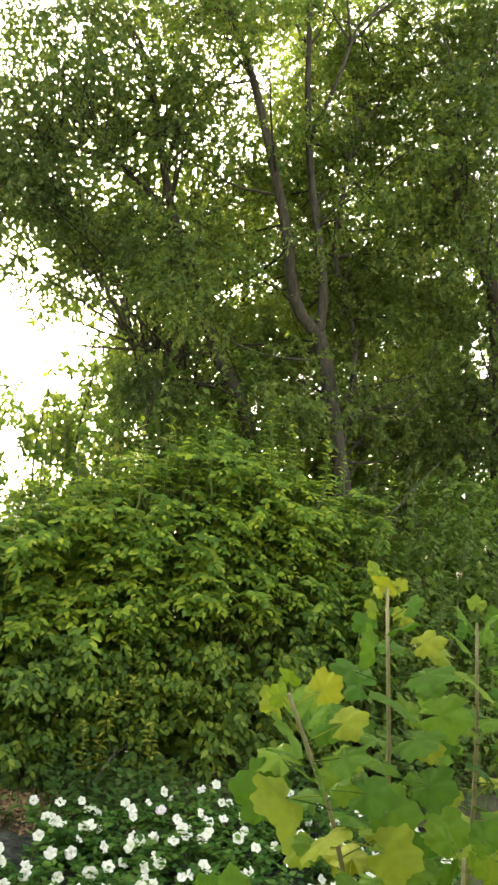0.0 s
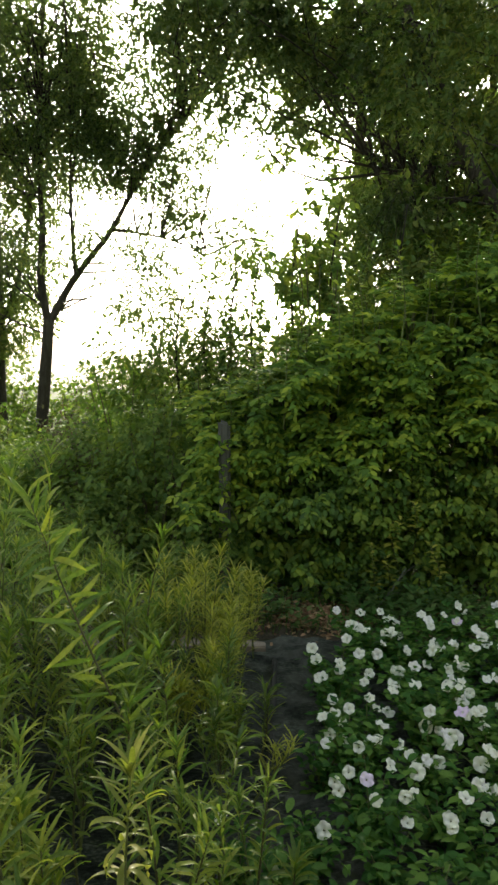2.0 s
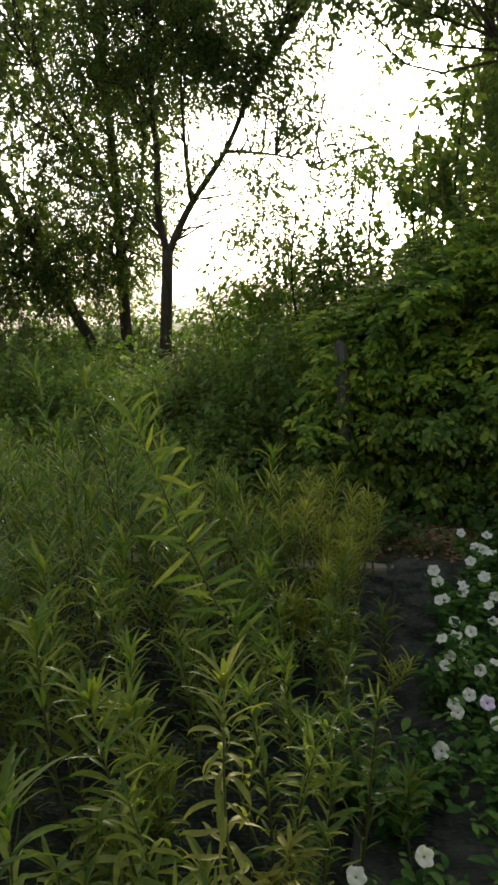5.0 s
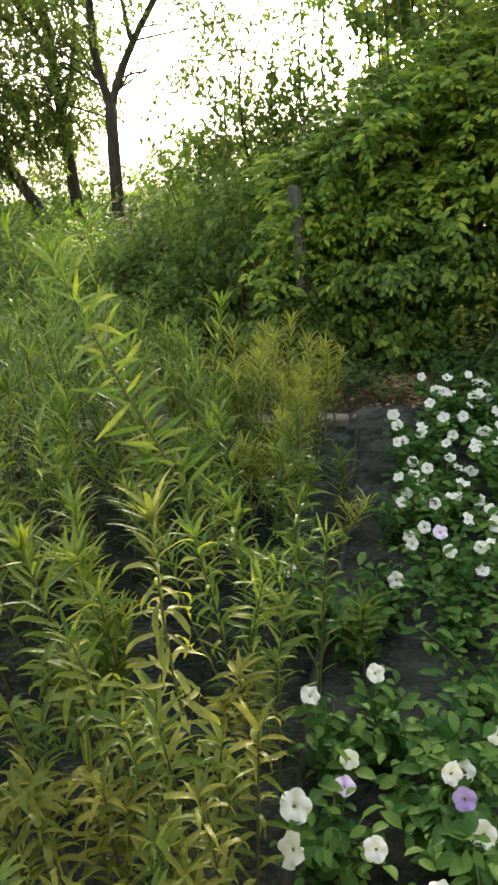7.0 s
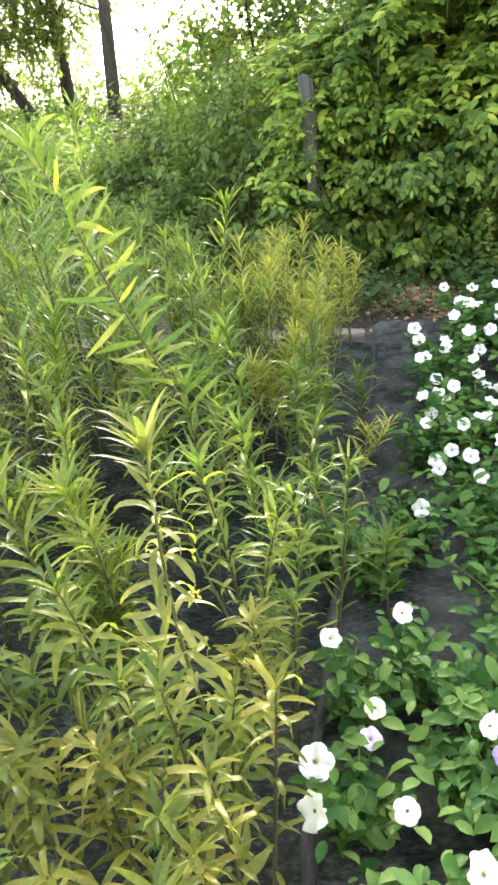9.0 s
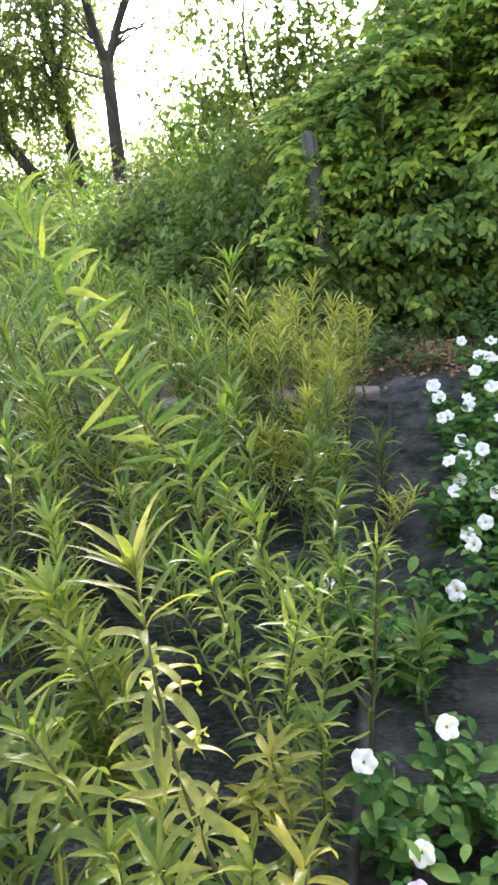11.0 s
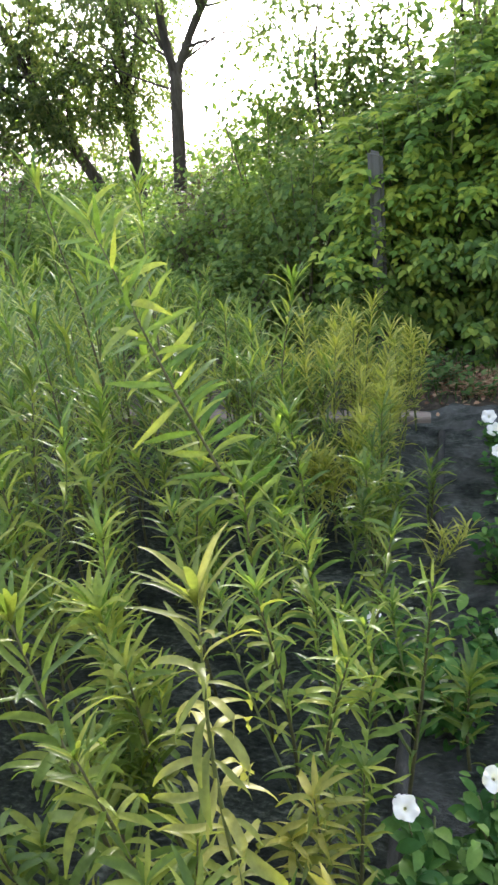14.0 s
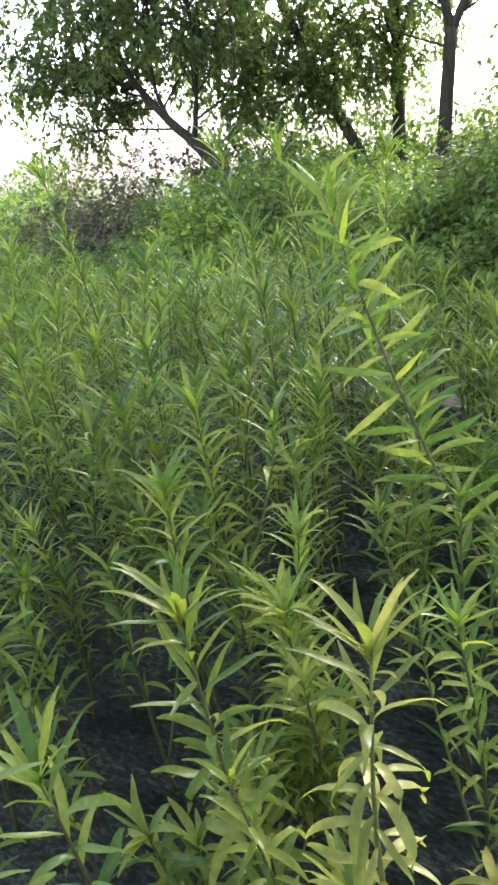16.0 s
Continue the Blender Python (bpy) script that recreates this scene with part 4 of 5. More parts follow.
def weeds():
    rng = np.random.RandomState(43)
    P, W, U, S = [], [], [], []
    for n in range(560):
        c = np.array([rng.uniform(-0.3, 4.0), rng.uniform(4.28, 5.05), 0.05])
        if noise.noise(Vector(c * 1.7)) < -0.15 or (c[0] < 0.9 and (rng.rand() < 0.4 or (c[0] - 0.64) ** 2 + (c[1] - 4.6) ** 2 < 0.04)):
            continue
        h = rng.uniform(0.08, 0.28)
        for j in range(14):
            a = rng.uniform(0, 6.28)
            s = rng.uniform(0.1, 1)
            P.append(c + np.array([math.cos(a) * 0.07 * s, math.sin(a) * 0.07 * s, h * s]))
            W.append((math.cos(a), math.sin(a), 0.5)), U.append((-math.cos(a) * 0.4, -math.sin(a) * 0.4, 1)), S.append(rng.uniform(0.03, 0.075))
    v, f = grow(T_OVAL, np.array(P), np.array(W), np.array(U), np.array(S))
    G = 2600
    c = np.stack([rng.uniform(-0.3, 4.2, G), rng.uniform(4.25, 5.1, G), np.full(G, 0.04)], -1)
    a = rng.uniform(0, 6.28, G)
    v2, f2 = grow(lance(0.03, 1.0, 0.1, 3), c, np.stack([np.cos(a) * 0.5, np.sin(a) * 0.5, np.full(G, 1.0)], -1), np.stack([np.cos(a), np.sin(a), np.full(G, 0.4)], -1), rng.uniform(0.04, 0.13, G))
    ob = new("weeds", mesh_np("weeds", *join((v, f), (v2, f2)), M_WEED))
    tagged(ob, "low green weeds and grass along the hedge foot", "weeds", kind="stuff")


weeds()

# ---- willow plants ----
FORMS = [(0.055, 0.5, 0.2, 0.3, 0.01), (0.06, 0.8, -0.35, -0.4, 0.015), (0.052, 0.35, 0.45, 0.4, 0.01), (0.066, 1.1, 0.4, -0.6, 0.015),
         (0.07, 1.6, -0.6, 0.8, 0.02), (0.064, 1.9, 0.6, -0.9, 0.02), (0.074, 1.3, -0.8, 0.6, 0.025), (0.068, 0.9, 0.8, 1.3, 0.03),
         (0.055, 0.6, 0.25, 0.3, 0.012), (0.06, 0.9, -0.25, -0.3, 0.02),
         (0.085, 2.3, 0.7, 1.2, 0.035), (0.092, 1.4, -0.7, -1.5, 0.04), (0.078, 3.0, -0.4, 0.8, 0.03)]  # the last three: curled, wavy old leaves
SHAPES = [lance(w, d, c, 8, tw, wv) for w, d, c, tw, wv in FORMS]
SHAPES_FAR = [lance(w * 0.8, d, c, 3, tw) for w, d, c, tw, wv in FORMS]
LEAF_MESH = {(c, n): mesh_np("leaf", s[0], s[1], M_WILLOW[c][0], True) for c in M_WILLOW for n, s in enumerate(SHAPES)}
PLANT_LABEL = {"green": "young willow plant with long narrow green leaves", "lime": "young willow plant with narrow light green leaves",
               "yellow": "young willow plant with narrow yellowing leaves",
               "gold": "young willow plant with bright yellow-green leaves",
               "pale": "willow plant with broad, curled, pale yellow leaves"}


def willow_plant(base, top, colour, leaf=0.095, count=46, seed=0, single=True, low=0.12, bushy=0, spread=0.3, fan=False):
    rng = np.random.RandomState(seed)
    base, top = np.array(base, float), np.array(top, float)
    t = thing("willow_plant", base, PLANT_LABEL[colour], "plant", "willow plants in the fabric bed")
    rel = top - base
    h = np.linalg.norm(rel)
    bend = rng.randn(3) * 0.035 * h * (1, 1, 0)
    lines = [np.array([(0, 0, -0.02), rel * 0.35 + bend, rel * 0.7 + bend * 0.8, rel])]
    for b in range(bushy):
        s0 = rng.uniform(0.1, 0.55)
        a = rng.uniform(0, 6.28)
        st = rel * s0 + bend * s0
        ln = h * (1 - s0) * rng.uniform(0.6, 0.95)
        out = np.array([math.cos(a), math.sin(a), 0]) * ln * rng.uniform(0.16, 0.34)
        lines.append(np.array([st, st + out * 0.6 + (0, 0, ln * 0.4), st + out + (0, 0, ln * 0.75), st + out * 1.1 + (0, 0, ln)]))
    P, W, U, S, K = [], [], [], [], []
    for n, line in enumerate(lines):
        v, f, q = tube(line, [0.0055, 0.0045, 0.0035, 0.0015] if n == 0 else [0.0035, 0.003, 0.0022, 0.0012], 6, 0, rng)
        part("stem", mesh_np("stem", v, f, M_STEM_DARK if n == 0 and colour not in ("gold", "pale") else M_STEM, True), t)
        many = count if n == 0 else int(count * 0.5)
        a = rng.uniform(0, 6.28)
        for j in range(many):
            s = low + (1 - low) * (max(0, j + rng.uniform(-0.3, 0.3)) / (many - 1)) ** 0.65
            s = min(max(s, 0), 1)
            k = s * (len(q) - 1)
            i = min(int(k), len(q) - 2)
            a += 2.4 + rng.randn() * 0.25
            lift = spread + (0.4 if s < 0.78 else 0) + 0.85 * max(0, s - 0.6) / 0.4 + rng.randn() * 0.28
            size = leaf * rng.uniform(0.7, 1.12) * (1 - 0.1 * max(0, s - 0.85) / 0.15) * (0.75 + 0.25 * min(1, s * 2))
            kind = (rng.randint(3, 8) if rng.rand() < (0.3 if colour == "pale" else 0.65) else 10 + rng.randint(3)) if s < 0.78 or h < 0.7 else rng.randint(0, 5) if s < 0.9 else rng.randint(3)
            if colour == "pale" and s < 0.86:  # curled leaves below the upright tuft
                kind, lift = (4, 5, 7, 10, 11, 12)[rng.randint(6)], rng.uniform(-0.3, 0.7)
            if base[1] > 2.2:  # the back rows carry straighter, slimmer leaves
                kind = (0, 1, 2, 3, 8, 9)[rng.randint(6)]
            elif base[1] > 1.15 and rng.rand() < 0.7:  # raised leaves on the middle plants
                kind, lift = (0, 1, 2, 3, 6, 8, 9)[rng.randint(7)], lift + 0.25
            turn = a
            if fan:  # leaves in two ranks, level on the low side and raised on the high side of the leaning stem
                turn = (math.pi if j % 2 else 0) + rng.randn() * 0.8
                lift = rng.randn() * 0.35 + (-0.15 if j % 2 else 0.6) + max(0, s - 0.88) * 9
                kind = (8, 9, 0, 3, 1)[rng.randint(5)]
            P.append(q[i] + (q[i + 1] - q[i]) * (k - i))
            face = (rng.randn() * 0.3, -0.9, 0.9 + rng.randn() * 0.4) if fan else (-math.cos(turn) * lift, -math.sin(turn) * lift, 1.0)
            W.append((math.cos(turn), math.sin(turn), lift)), U.append(face), S.append(size), K.append(kind)
        for j in range(0 if fan else (10 if h > 0.9 else 7 if h > 0.7 else 3) if n == 0 else 3):  # the splayed tuft at the tip
            turn, lift = a + j * 0.9 + rng.randn() * 0.2, rng.uniform(0.45, 1.7)
            P.append(q[-1] - (q[-1] - q[-2]) * rng.uniform(0, 0.3)), W.append((math.cos(turn), math.sin(turn), lift)), U.append((-math.cos(turn) * lift, -math.sin(turn) * lift, 1.0))
            S.append(leaf * rng.uniform(0.75, 1.1)), K.append(rng.randint(3) if h > 0.7 else rng.randint(1, 5))
    P, W, U, S, K = np.array(P), np.array(W), np.array(U), np.array(S), np.array(K)
    if single:
        for p, r, s, k in zip(P, frames_of(W, U), S, K):
            part("leaf", LEAF_MESH[colour, int(k)], t, m=Matrix.Translation(Vector(p)) @ Matrix(r.tolist()).to_4x4() @ Matrix.Scale(s, 4))
    else:
        shapes = SHAPES if base[1] < 2.3 else SHAPES_FAR
        sets = [grow(shapes[k], P[K == k], W[K == k], U[K == k], S[K == k]) for k in range(len(SHAPES)) if (K == k).any()]
        part("foliage", mesh_np("foliage", *join(*sets), M_WILLOW[colour][1], True), t)
    return t


KEY_PLANTS = [  # base, top, colour, leaf, leaves, side shoots
    ((0.10, 1.02), (0.018, 0.96, 1.06), "pale", 0.092, 54, 0), ((-0.20, 1.10), (-0.30, 1.02, 0.97), "lime", 0.11, 38, 0),
    ((-0.16, 0.98), (-0.20, 0.95, 0.78), "lime", 0.085, 36, 0), ((-0.24, 1.30), (-0.26, 1.24, 0.68), "lime", 0.10, 40, 1),
    ((-0.02, 1.42), (-0.04, 1.39, 0.77), "green", 0.09, 44, 1), ((0.22, 1.50), (0.29, 1.58, 0.66), "green", 0.085, 44, 2),
    ((0.14, 1.95), (-0.50, 1.92, 1.42), "green", 0.151, 62, 0), ((-0.52, 2.66), (-0.63, 2.6, 1.47), "green", 0.095, 34, 0), ((-0.80, 2.38), (-0.83, 2.3, 1.52), "green", 0.095, 36, 0), ((-1.00, 2.42), (-1.03, 2.3, 1.53), "green", 0.10, 36, 0), ((-1.78, 2.4), (-1.80, 2.3, 1.51), "green", 0.10, 36, 0), ((-0.20, 2.90), (-0.20, 2.88, 1.06), "green", 0.10, 48, 1),
    ((-0.52, 3.10), (-0.54, 3.09, 0.92), "green", 0.09, 44, 2), ((-0.06, 3.30), (-0.04, 3.30, 0.80), "gold", 0.085, 46, 3),
((0.14, 3.62), (0.19, 3.68, 0.64), "gold", 0.095, 46, 2), ((0.02, 3.45), (0.03, 3.5, 0.82), "gold", 0.095, 46, 3), ((-0.14, 3.62), (-0.14, 3.64, 0.76), "gold", 0.095, 46, 2), ((0.12, 3.25), (0.13, 3.27, 0.70), "gold", 0.09, 44, 2), ((0.2, 3.9), (0.26, 3.92, 0.5), "gold", 0.085, 36, 3), ((-0.26, 3.35), (-0.27, 3.36, 0.8), "gold", 0.095, 44, 2), ((-0.08, 3.0), (-0.08, 3.0, 0.78), "gold", 0.09, 44, 3),    ((-0.36, 2.45), (-0.37, 2.43, 0.62), "lime", 0.09, 44, 2), ((0.14, 1.76), (0.198, 1.775, 0.67), "lime", 0.09, 40, 1), ((0.13, 0.80), (0.19, 0.87, 0.64), "yellow", 0.084, 26, 0),
    ((0.20, 2.40), (0.40, 2.32, 0.36), "gold", 0.085, 30, 1), ((0.24, 2.72), (0.28, 2.72, 0.40), "lime", 0.085, 28, 1), ((0.06, 1.14), (0.10, 1.12, 0.55), "yellow", 0.085, 34, 1),
    ((0.06, 0.72), (0.10, 0.72, 0.62), "yellow", 0.085, 36, 1), ((-0.10, 0.82), (-0.12, 0.80, 0.55), "yellow", 0.095, 36, 1),
    ((-0.36, 0.84), (-0.38, 0.80, 0.84), "green", 0.12, 18, 0), ((-0.52, 1.40), (-0.60, 1.35, 0.95), "green", 0.11, 36, 0),
    ((-0.80, 2.30), (-0.78, 2.55, 1.38), "green", 0.10, 52, 1), ((-0.98, 2.30), (-0.95, 2.30, 1.28), "green", 0.10, 50, 1),
    ((-1.40, 2.60), (-1.42, 2.60, 1.12), "green", 0.10, 48, 1), ((-0.66, 1.65), (-0.70, 1.60, 1.02), "green", 0.10, 46, 1),
    ((-0.02, 0.86), (0.0, 0.84, 0.66), "lime", 0.09, 34, 1), ((-0.22, 0.74), (-0.24, 0.72, 0.60), "yellow", 0.095, 34, 1), ((0.02, 0.60), (0.03, 0.60, 0.48), "lime", 0.085, 30, 1),
    ((-0.12, 0.62), (-0.14, 0.60, 0.52), "yellow", 0.09, 32, 1), ((0.06, 0.94), (0.09, 0.94, 0.52), "lime", 0.085, 34, 1), ((0.10, 1.32), (0.14, 1.33, 0.66), "green", 0.09, 40, 1),
    ((0.02, 1.62), (0.02, 1.62, 0.74), "green", 0.085, 42, 2), ((0.14, 1.24), (0.17, 1.24, 0.5), "lime", 0.08, 34, 1), ((-0.14, 1.72), (-0.14, 1.72, 0.82), "lime", 0.09, 42, 2),
    ((0.08, 2.15), (0.1, 2.15, 0.66), "lime", 0.085, 42, 3), ((-0.12, 2.2), (-0.12, 2.2, 0.8), "green", 0.09, 44, 2), ((0.1, 2.6), (0.12, 2.6, 0.66), "lime", 0.08, 42, 3),
    ((0.1, 2.95), (0.12, 2.95, 0.7), "gold", 0.08, 42, 4), ((-0.38, 1.55), (-0.4, 1.5, 0.8), "green", 0.1, 44, 1),
    ((-0.26, 0.62), (-0.24, 0.58, 0.56), "green", 0.095, 32, 0), ((-0.10, 0.50), (-0.09, 0.49, 0.50), "yellow", 0.095, 30, 0), ((0.08, 0.50), (0.09, 0.50, 0.50), "yellow", 0.095, 30, 0),
    ((-0.36, 0.95), (-0.37, 0.93, 0.60), "lime", 0.095, 34, 1), ((-0.30, 0.78), (-0.31, 0.77, 0.52), "yellow", 0.095, 32, 0), ((0.0, 0.73), (0.0, 0.72, 0.50), "lime", 0.09, 30, 0),
    ((-0.18, 0.88), (-0.18, 0.87, 0.52), "yellow", 0.095, 32, 0), ((-0.06, 1.0), (-0.06, 1.0, 0.58), "lime", 0.095, 32, 1), ((-0.30, 1.14), (-0.30, 1.12, 0.58), "lime", 0.095, 32, 1),
    ((0.38, 1.66), (0.375, 1.70, 0.31), "lime", 0.105, 24, 0),
    ((-0.90, 1.20), (-0.92, 1.18, 0.62), "green", 0.095, 30, 1), ((-1.15, 1.32), (-1.16, 1.30, 0.70), "green", 0.095, 30, 1), ((-0.70, 1.05), (-0.72, 1.02, 0.55), "green", 0.095, 30, 0),
    ((-0.78, 1.36), (-0.80, 1.34, 0.72), "green", 0.095, 32, 1),
    ((-0.56, 0.72), (-0.40, 0.66, 0.92), "green", 0.125, 20, 0), ((-1.35, 1.1), (-1.36, 1.1, 0.65), "green", 0.095, 30, 1),
    ((-0.42, 0.60), (-0.30, 0.63, 0.99), "lime", 0.145, 18, 0)]
for n, ((bx, by), top, colour, lf, cnt, sh) in enumerate(KEY_PLANTS):
    willow_plant((bx, by, 0.03), top, colour, lf * (1.15 if n == 0 else 1.08 if by < 2.2 and top[2] < 0.9 else 1.0 if lf > 0.15 else 1.1 if by < 2.2 or colour == "gold" else 1.25), int(cnt * (1.1 if n == 0 else 1.15 if by < 1.1 else 1.25 if by < 2 else 1.5 if colour == "gold" else 1.35)), 300 + n, by < 1.75 or lf > 0.15, 0.36 if lf > 0.15 else 0.4 if bx < -0.4 and by < 1.5 else 0.15, sh, 0.3, lf > 0.15)

rng = np.random.RandomState(77)
rows = [(x, y) for x in np.arange(-3.6, 0.12, 0.215) for y in np.arange(0.8, 4.0, 0.22)]
for n, (x, y) in enumerate(rows):
    x, y = x + rng.uniform(-0.08, 0.08), y + rng.uniform(-0.09, 0.09)
    if any((x - b[0]) ** 2 + (y - b[1]) ** 2 < 0.09 ** 2 for b, *_ in KEY_PLANTS) or (x > -0.28 and y < 2.0) or (x > -0.6 and y < 1.2) or (y < 1.4 and n % 2 == 0):
        continue
    tall = 0.62 + 0.40 * min(1, max(0, (-x - 0.1) / 0.8)) * min(1, max(0, (y - 0.6) / 1.2))
    h = tall * rng.uniform(0.78, 1.18)
    if y > 3.3:
        h *= 0.85
    colour = "green" if rng.rand() < 0.7 else "lime"
    if x > -0.15 and y > 2.2:
        colour = "lime" if rng.rand() < 0.5 else "gold"
    near = x > -0.7 and y < 1.5
    willow_plant((x, y, 0.03), (x + rng.randn() * 0.06, y + rng.randn() * 0.06, h), colour, rng.uniform(0.085, 0.115) * (1.2 if y > 2.2 else 1.05), 60, 500 + n, near, 0.35 if y < 1.4 else 0.12, rng.randint(1, 4))

# ---- petunias ----
T_BROAD = lance(0.25, 0.9, 0.1, 4, 0.0, 0.02)
BLOOMS = [bloom(s) for s in range(4)]
BLOOM_MESH = {(m.name, n): mesh_np("flower", b[0], b[1], m, True) for m in (M_PETAL, M_PINK, M_PURPLE) for n, b in enumerate(BLOOMS)}
ang = np.linspace(0, 2 * np.pi, 8, endpoint=False)
THROAT = mesh_np("throat", np.vstack([[(0, 0, -0.035)], np.stack([0.055 * np.cos(ang), 0.055 * np.sin(ang), np.full(8, -0.075)], -1)]),
                 np.array([(0, 1 + j, 1 + (j + 1) % 8) for j in range(8)]), M_THROAT)


PETUNIAS = []


def petunia(base, seed, spread, height, flowers, leaves, purple=False):
    rng = np.random.RandomState(seed)
    back = base[1] > 2.5
    t = thing("petunia", base, "bushy petunia with soft green leaves and white trumpet flowers", "flower", "petunias in the bed")
    tips = []
    P, W, U, S = [], [], [], []
    for n in range(6):
        a = n * 1.05 + rng.uniform(0, 0.7)
        e = np.array([math.cos(a) * spread * rng.uniform(0.3, 1), math.sin(a) * spread * rng.uniform(0.3, 1), height * rng.uniform(0.65, 1.05)])
        v, f, q = tube([(0, 0, -0.02), e * (0.45, 0.45, 0.6), e], [0.004, 0.003, 0.002], 5, 0, rng)
        part("stem", mesh_np("stem", v, f, M_STEM, True), t)
        tips.append(e)
        for j in range(leaves // 6):
            i = rng.randint(1, len(q))
            b = rng.uniform(0, 6.28)
            P.append(q[i] + rng.randn(3) * (0.03, 0.03, 0.015)), W.append((math.cos(b), math.sin(b), rng.uniform(-0.1, 0.6))), U.append((0, 0, 1) + rng.randn(3) * 0.3), S.append(rng.uniform(0.038, 0.06) if back else rng.uniform(0.022, 0.066))
    v, f = grow(T_FAR if back else T_BROAD, np.array(P), np.array(W), np.array(U), np.array(S))
    part("foliage", mesh_np("foliage", v, f, M_PETUNIA, not back), t)
    for n in range(flowers):
        e = tips[n % 6] + rng.randn(3) * (0.025, 0.025, 0.008) + (0, 0, 0.03)
        way = Vector((rng.randn() * 0.45, -0.55 + rng.randn() * 0.35, 0.75)).normalized()
        mat = M_PURPLE if purple and n == 0 else M_PINK if rng.rand() < 0.025 else M_PETAL
        size = rng.uniform(0.048, 0.07)
        m = Matrix.Translation(Vector(e)) @ way.to_track_quat("Z", "Y").to_matrix().to_4x4() @ Matrix.Rotation(rng.uniform(0, 6.28), 4, "Z") @ Matrix.Scale(size, 4)
        fl = part("flower", BLOOM_MESH[mat.name, rng.randint(4)], t, "lilac flower" if mat is M_PINK else "purple flower" if mat is M_PURPLE else "", m)
        if base[1] < 2.4:
            part("throat", THROAT, fl)
    PETUNIAS.append(t)


EDGE_PETUNIAS = [(0.30, 1.0, 0), (0.29, 1.30, 0), (0.42, 1.38, 0), (0.19, 1.92, 0), (0.34, 1.80, 0), (0.60, 1.04, 0), (0.40, 0.72, 0), (0.46, 2.0, 1), (0.52, 2.5, 1)]
for n, (px, py, many) in enumerate(EDGE_PETUNIAS):
    petunia((px, py, 0.04), 1800 + n, 0.12, 0.23, many, 190, False)

rng = np.random.RandomState(88)
n = 0
for y in np.arange(0.75, 3.95, 0.29):
    left = 0.60 if y < 1.6 else 0.69 if y < 3.4 else 0.82
    for x in np.arange(left, 2.9, 0.30):
        n += 1
        px, py = x + rng.uniform(-0.07, 0.07), y + rng.uniform(-0.07, 0.07)
        few = y < 1.95
        petunia((px, py, 0.04), 900 + n, rng.uniform(0.17, 0.26), rng.uniform(0.17, 0.27) if few else rng.uniform(0.2, 0.32), (rng.randint(0, 2) if x < 0.9 else rng.randint(1, 4)) if few else rng.randint(8, 12) if 0.9 < x < 1.4 and y < 2.7 else rng.randint(4, 8) if x < 1.4 else rng.randint(3, 6), (300 if y < 1.7 else 290) if y < 2.5 else 390, False)

# single flowers on long stalks along the path's edge: x, y, height, width, colour
LONE = [(0.22, 0.90, 0.27, 0.08, 0), (0.22, 1.01, 0.27, 0.078, 0), (0.40, 0.92, 0.26, 0.055, 0), (0.53, 0.80, 0.28, 0.078, 0), (0.42, 0.74, 0.26, 0.06, 0),
        (0.56, 0.66, 0.28, 0.076, 0), (0.51, 0.69, 0.26, 0.05, 0), (0.63, 0.97, 0.26, 0.06, 0), (0.60, 1.04, 0.28, 0.055, 2), (0.58, 1.11, 0.28, 0.055, 0),
        (0.37, 0.67, 0.25, 0.055, 0), (0.34, 1.17, 0.25, 0.05, 0), (0.33, 1.09, 0.25, 0.052, 1), (0.41, 1.42, 0.306, 0.055, 0), (0.236, 1.32, 0.315, 0.056, 0),
        (0.13, 1.90, 0.33, 0.05, 0), (0.306, 1.81, 0.226, 0.05, 0), (0.554, 2.56, 0.275, 0.055, 0), (0.647, 2.09, 0.36, 0.056, 1), (0.545, 2.24, 0.256, 0.05, 0)]
for n, (x, y, z, wide, hue) in enumerate(LONE):
    host = min(PETUNIAS, key=lambda o: (o.location.x - x) ** 2 + (o.location.y - y) ** 2)
    at = np.array([x, y, z]) - np.array(host.location)
    rng = np.random.RandomState(2000 + n)
    v, f, _ = tube([(0, 0, 0), at * (0.6, 0.6, 0.55), at - (0, 0, 0.012)], [0.0035, 0.0026, 0.0018], 5, 0, rng)
    part("stem", mesh_np("stem", v, f, M_STEM, True), host)
    way = Vector((rng.randn() * 0.3, -0.6 + rng.randn() * 0.25, 0.7)).normalized()
    mat = (M_PETAL, M_PINK, M_PURPLE)[hue]
    m = Matrix.Translation(Vector(at)) @ way.to_track_quat("Z", "Y").to_matrix().to_4x4() @ Matrix.Rotation(rng.uniform(0, 6.28), 4, "Z") @ Matrix.Scale(wide, 4)
    fl = part("flower", BLOOM_MESH[mat.name, rng.randint(4)], host, ("", "lilac flower", "purple flower")[hue], m)
    part("throat", THROAT, fl)

# ---- currant bush beside the path ----
LOBED = [mesh_np("leaf", *lobed(s), M_CURRANT, True) for s in range(4)]


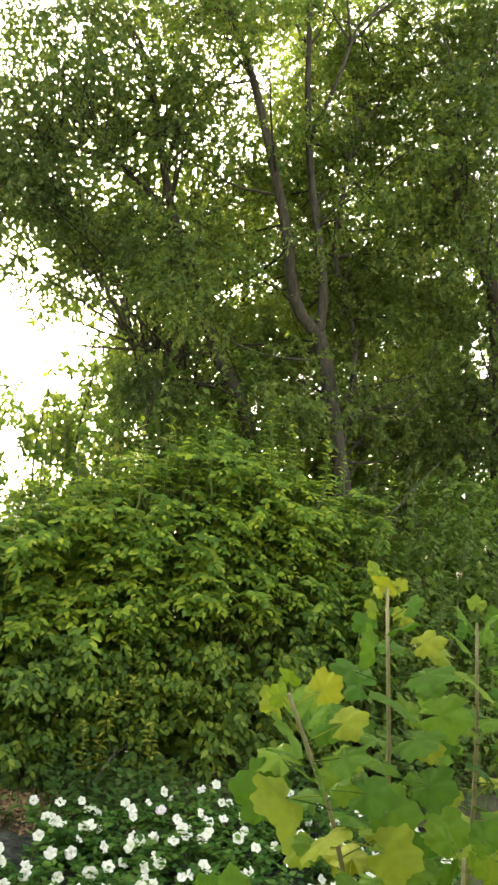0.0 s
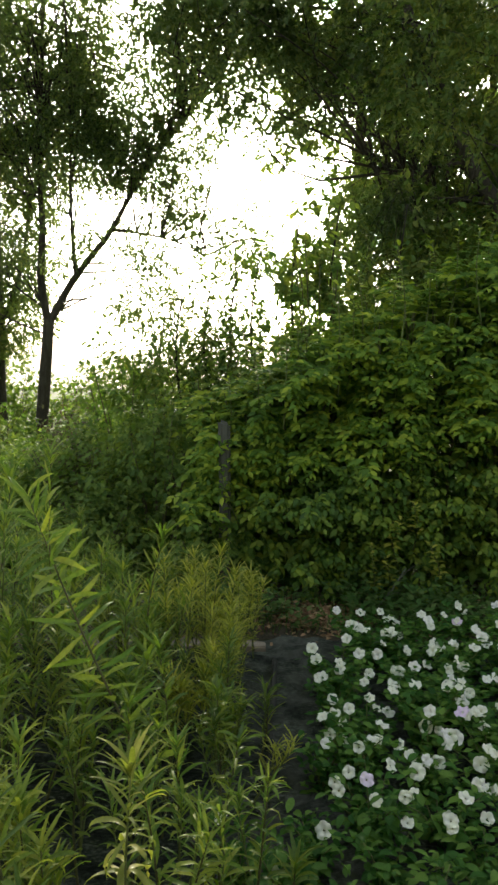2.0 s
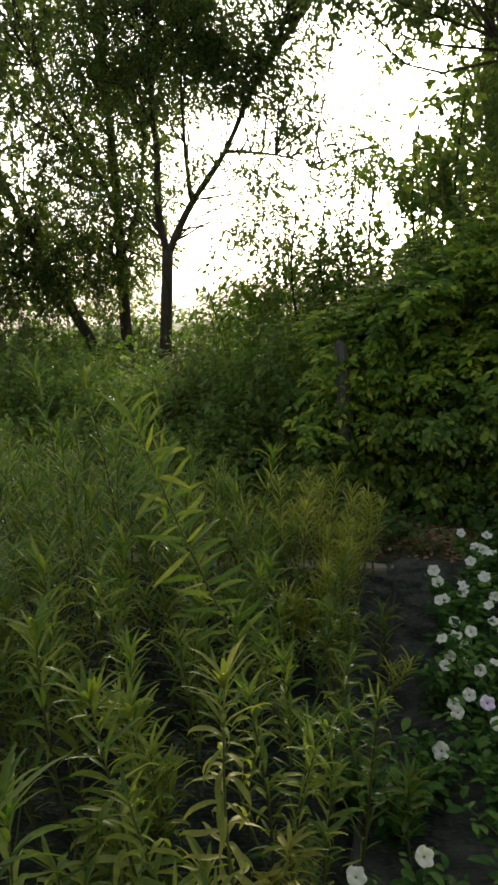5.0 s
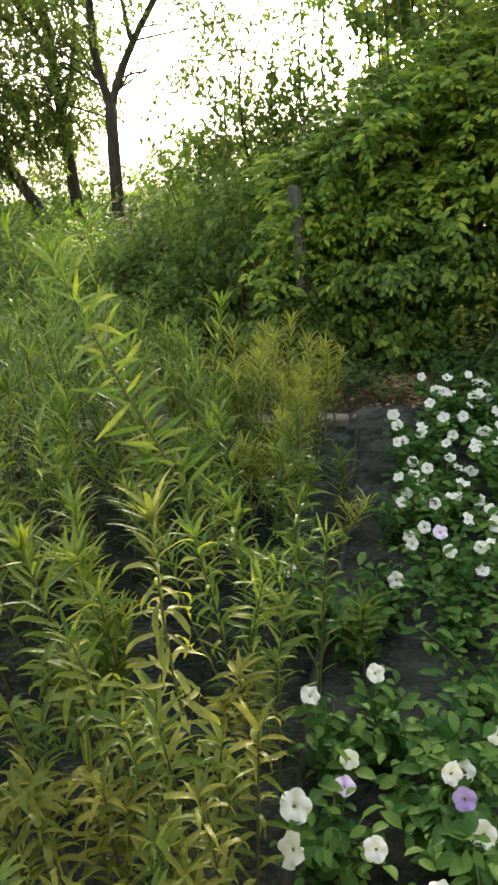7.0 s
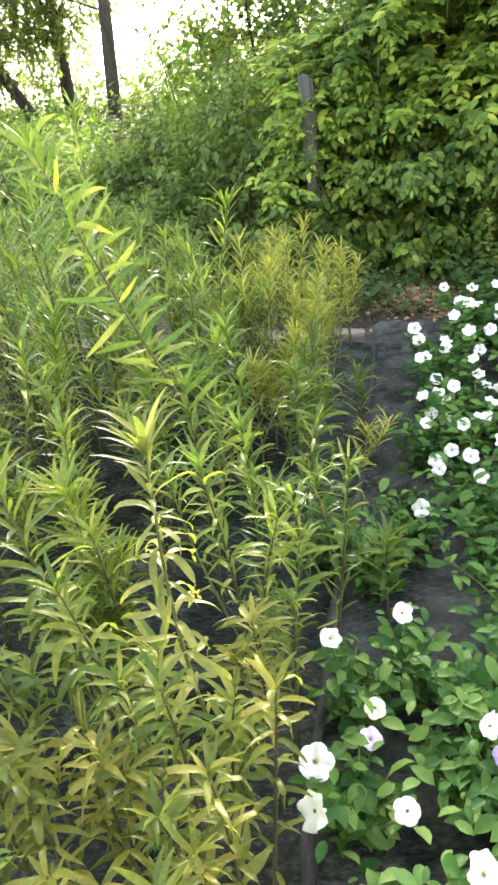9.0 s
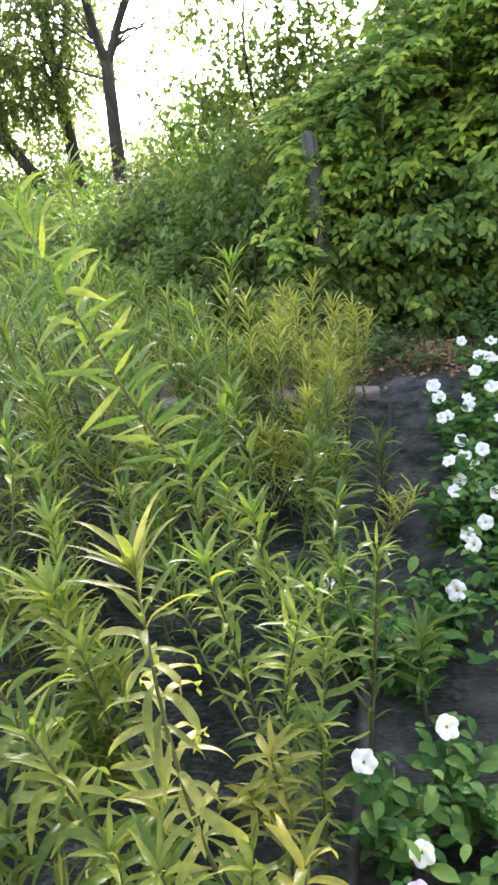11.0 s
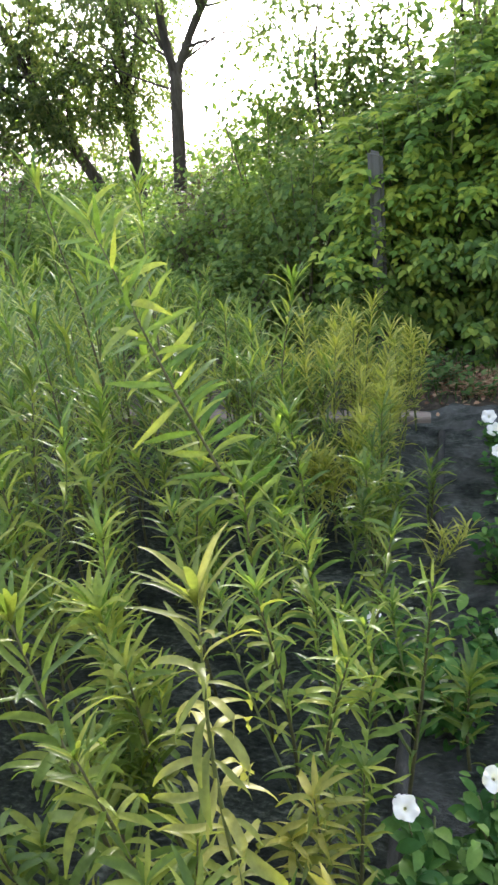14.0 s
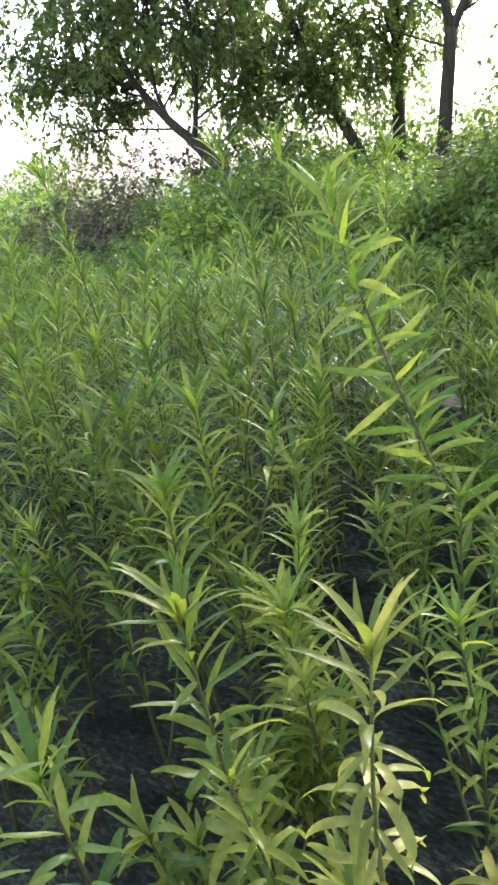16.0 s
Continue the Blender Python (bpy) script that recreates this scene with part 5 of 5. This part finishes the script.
def currant_bush():
    rng = np.random.RandomState(51)
    base = np.array([1.05, 0.62, 0.0])
    t = thing("currant_bush", base, "currant bush with large lobed light green leaves", "bush")
    lines = [[(1.05, .62, 0), (.97, .52, 1.0), (.88, .42, 1.6), (.825, .372, 1.90)],
             [(1.05, .62, 0.02), (.97, .50, 1.0), (.80, .36, 1.55), (.655, .245, 1.80)],
             [(1.07, .62, 0.02), (1.08, .55, 1.0), (1.05, .48, 1.6), (1.0, .43, 1.86)],
             [(1.03, .60, 0.02), (1.02, .46, 0.9), (.94, .34, 1.4), (.90, .29, 1.62)],
             [(1.08, .60, 0.02), (1.15, .42, 0.9), (1.12, .34, 1.45), (1.08, .30, 1.72)],
             [(1.10, .62, 0.02), (1.22, .58, 0.9), (1.24, .52, 1.45), (1.20, .50, 1.78)],
             [(1.00, .58, 0.02), (1.0, .40, 0.8), (1.0, .30, 1.2), (1.0, .26, 1.45)],
             [(1.03, .60, 0.02), (.95, .50, 0.8), (.78, .36, 1.35), (.63, .30, 1.57)],
             [(1.00, .58, 0.02), (.90, .42, 0.8), (.77, .33, 1.22), (.71, .29, 1.42)]]
    for line in lines:
        v, f, q = tube(np.array(line) - base, [0.0055, 0.0042, 0.0032, 0.002], 7, 0, rng)
        part("stem", mesh_np("stem", v, f, M_CURRANT_STEM, True), t)
        a = rng.uniform(0, 6.28)
        for j in range(40):
            s = 0.58 + 0.42 * j / 39
            p = along(q, s)
            a += 2.4
            lift = 0.1 + 1.0 * max(0, s - 0.85) / 0.15
            w = np.array([math.cos(a), math.sin(a) - 0.35, lift])
            size = 0.06 * rng.uniform(0.6, 1.15) * (1 - 0.5 * max(0, s - 0.85) / 0.15)
            up = np.array([-0.2, -0.75, 0.7]) + rng.randn(3) * 0.35
            r = frames_of(w[None], up[None])[0]
            part("leaf", LOBED[rng.randint(4)], t, m=Matrix.Translation(Vector(p + unit(w) * size * 0.72)) @ Matrix(r.tolist()).to_4x4() @ Matrix.Scale(size, 4))


currant_bush()


# ---- dead wood ----


def dead_stick(start, end, r, label, name="dead_stick"):
    a, b = np.array(start), np.array(end)
    rng = np.random.RandomState(int(abs(a[0]) * 100))
    mid = (a + b) / 2 + rng.randn(3) * 0.02
    t = thing(name, a, label, "stick")
    v, f, q = tube([a - a, mid - a, b - a], [r, r * 0.8, r * 0.4], 6, 0.08, rng)
    part("stick", mesh_np("stick", v, f, M_POST, True), t)
    for k in range(3):
        p = q[2 + k]
        e = (b - a) * rng.uniform(0.15, 0.3) + rng.randn(3) * 0.08
        v, f, _ = tube([p, p + e * 0.5 + (0, 0, 0.02), p + e], [r * 0.5, r * 0.35, r * 0.15], 5, 0, rng)
        part("twig", mesh_np("twig", v, f, M_POST, True), t)


dead_stick((1.02, 4.62, 0.05), (1.30, 4.80, 0.36), 0.006, "thin dry stick leaning on the hedge foot")
dead_stick((3.30, 5.65, 1.6), (4.35, 5.75, 2.85), 0.007, "bare dry twig rising over the hedge", "dry_twig")
dead_stick((3.55, 5.6, 1.5), (3.62, 5.7, 2.75), 0.006, "bare dry twig rising over the hedge", "dry_twig")
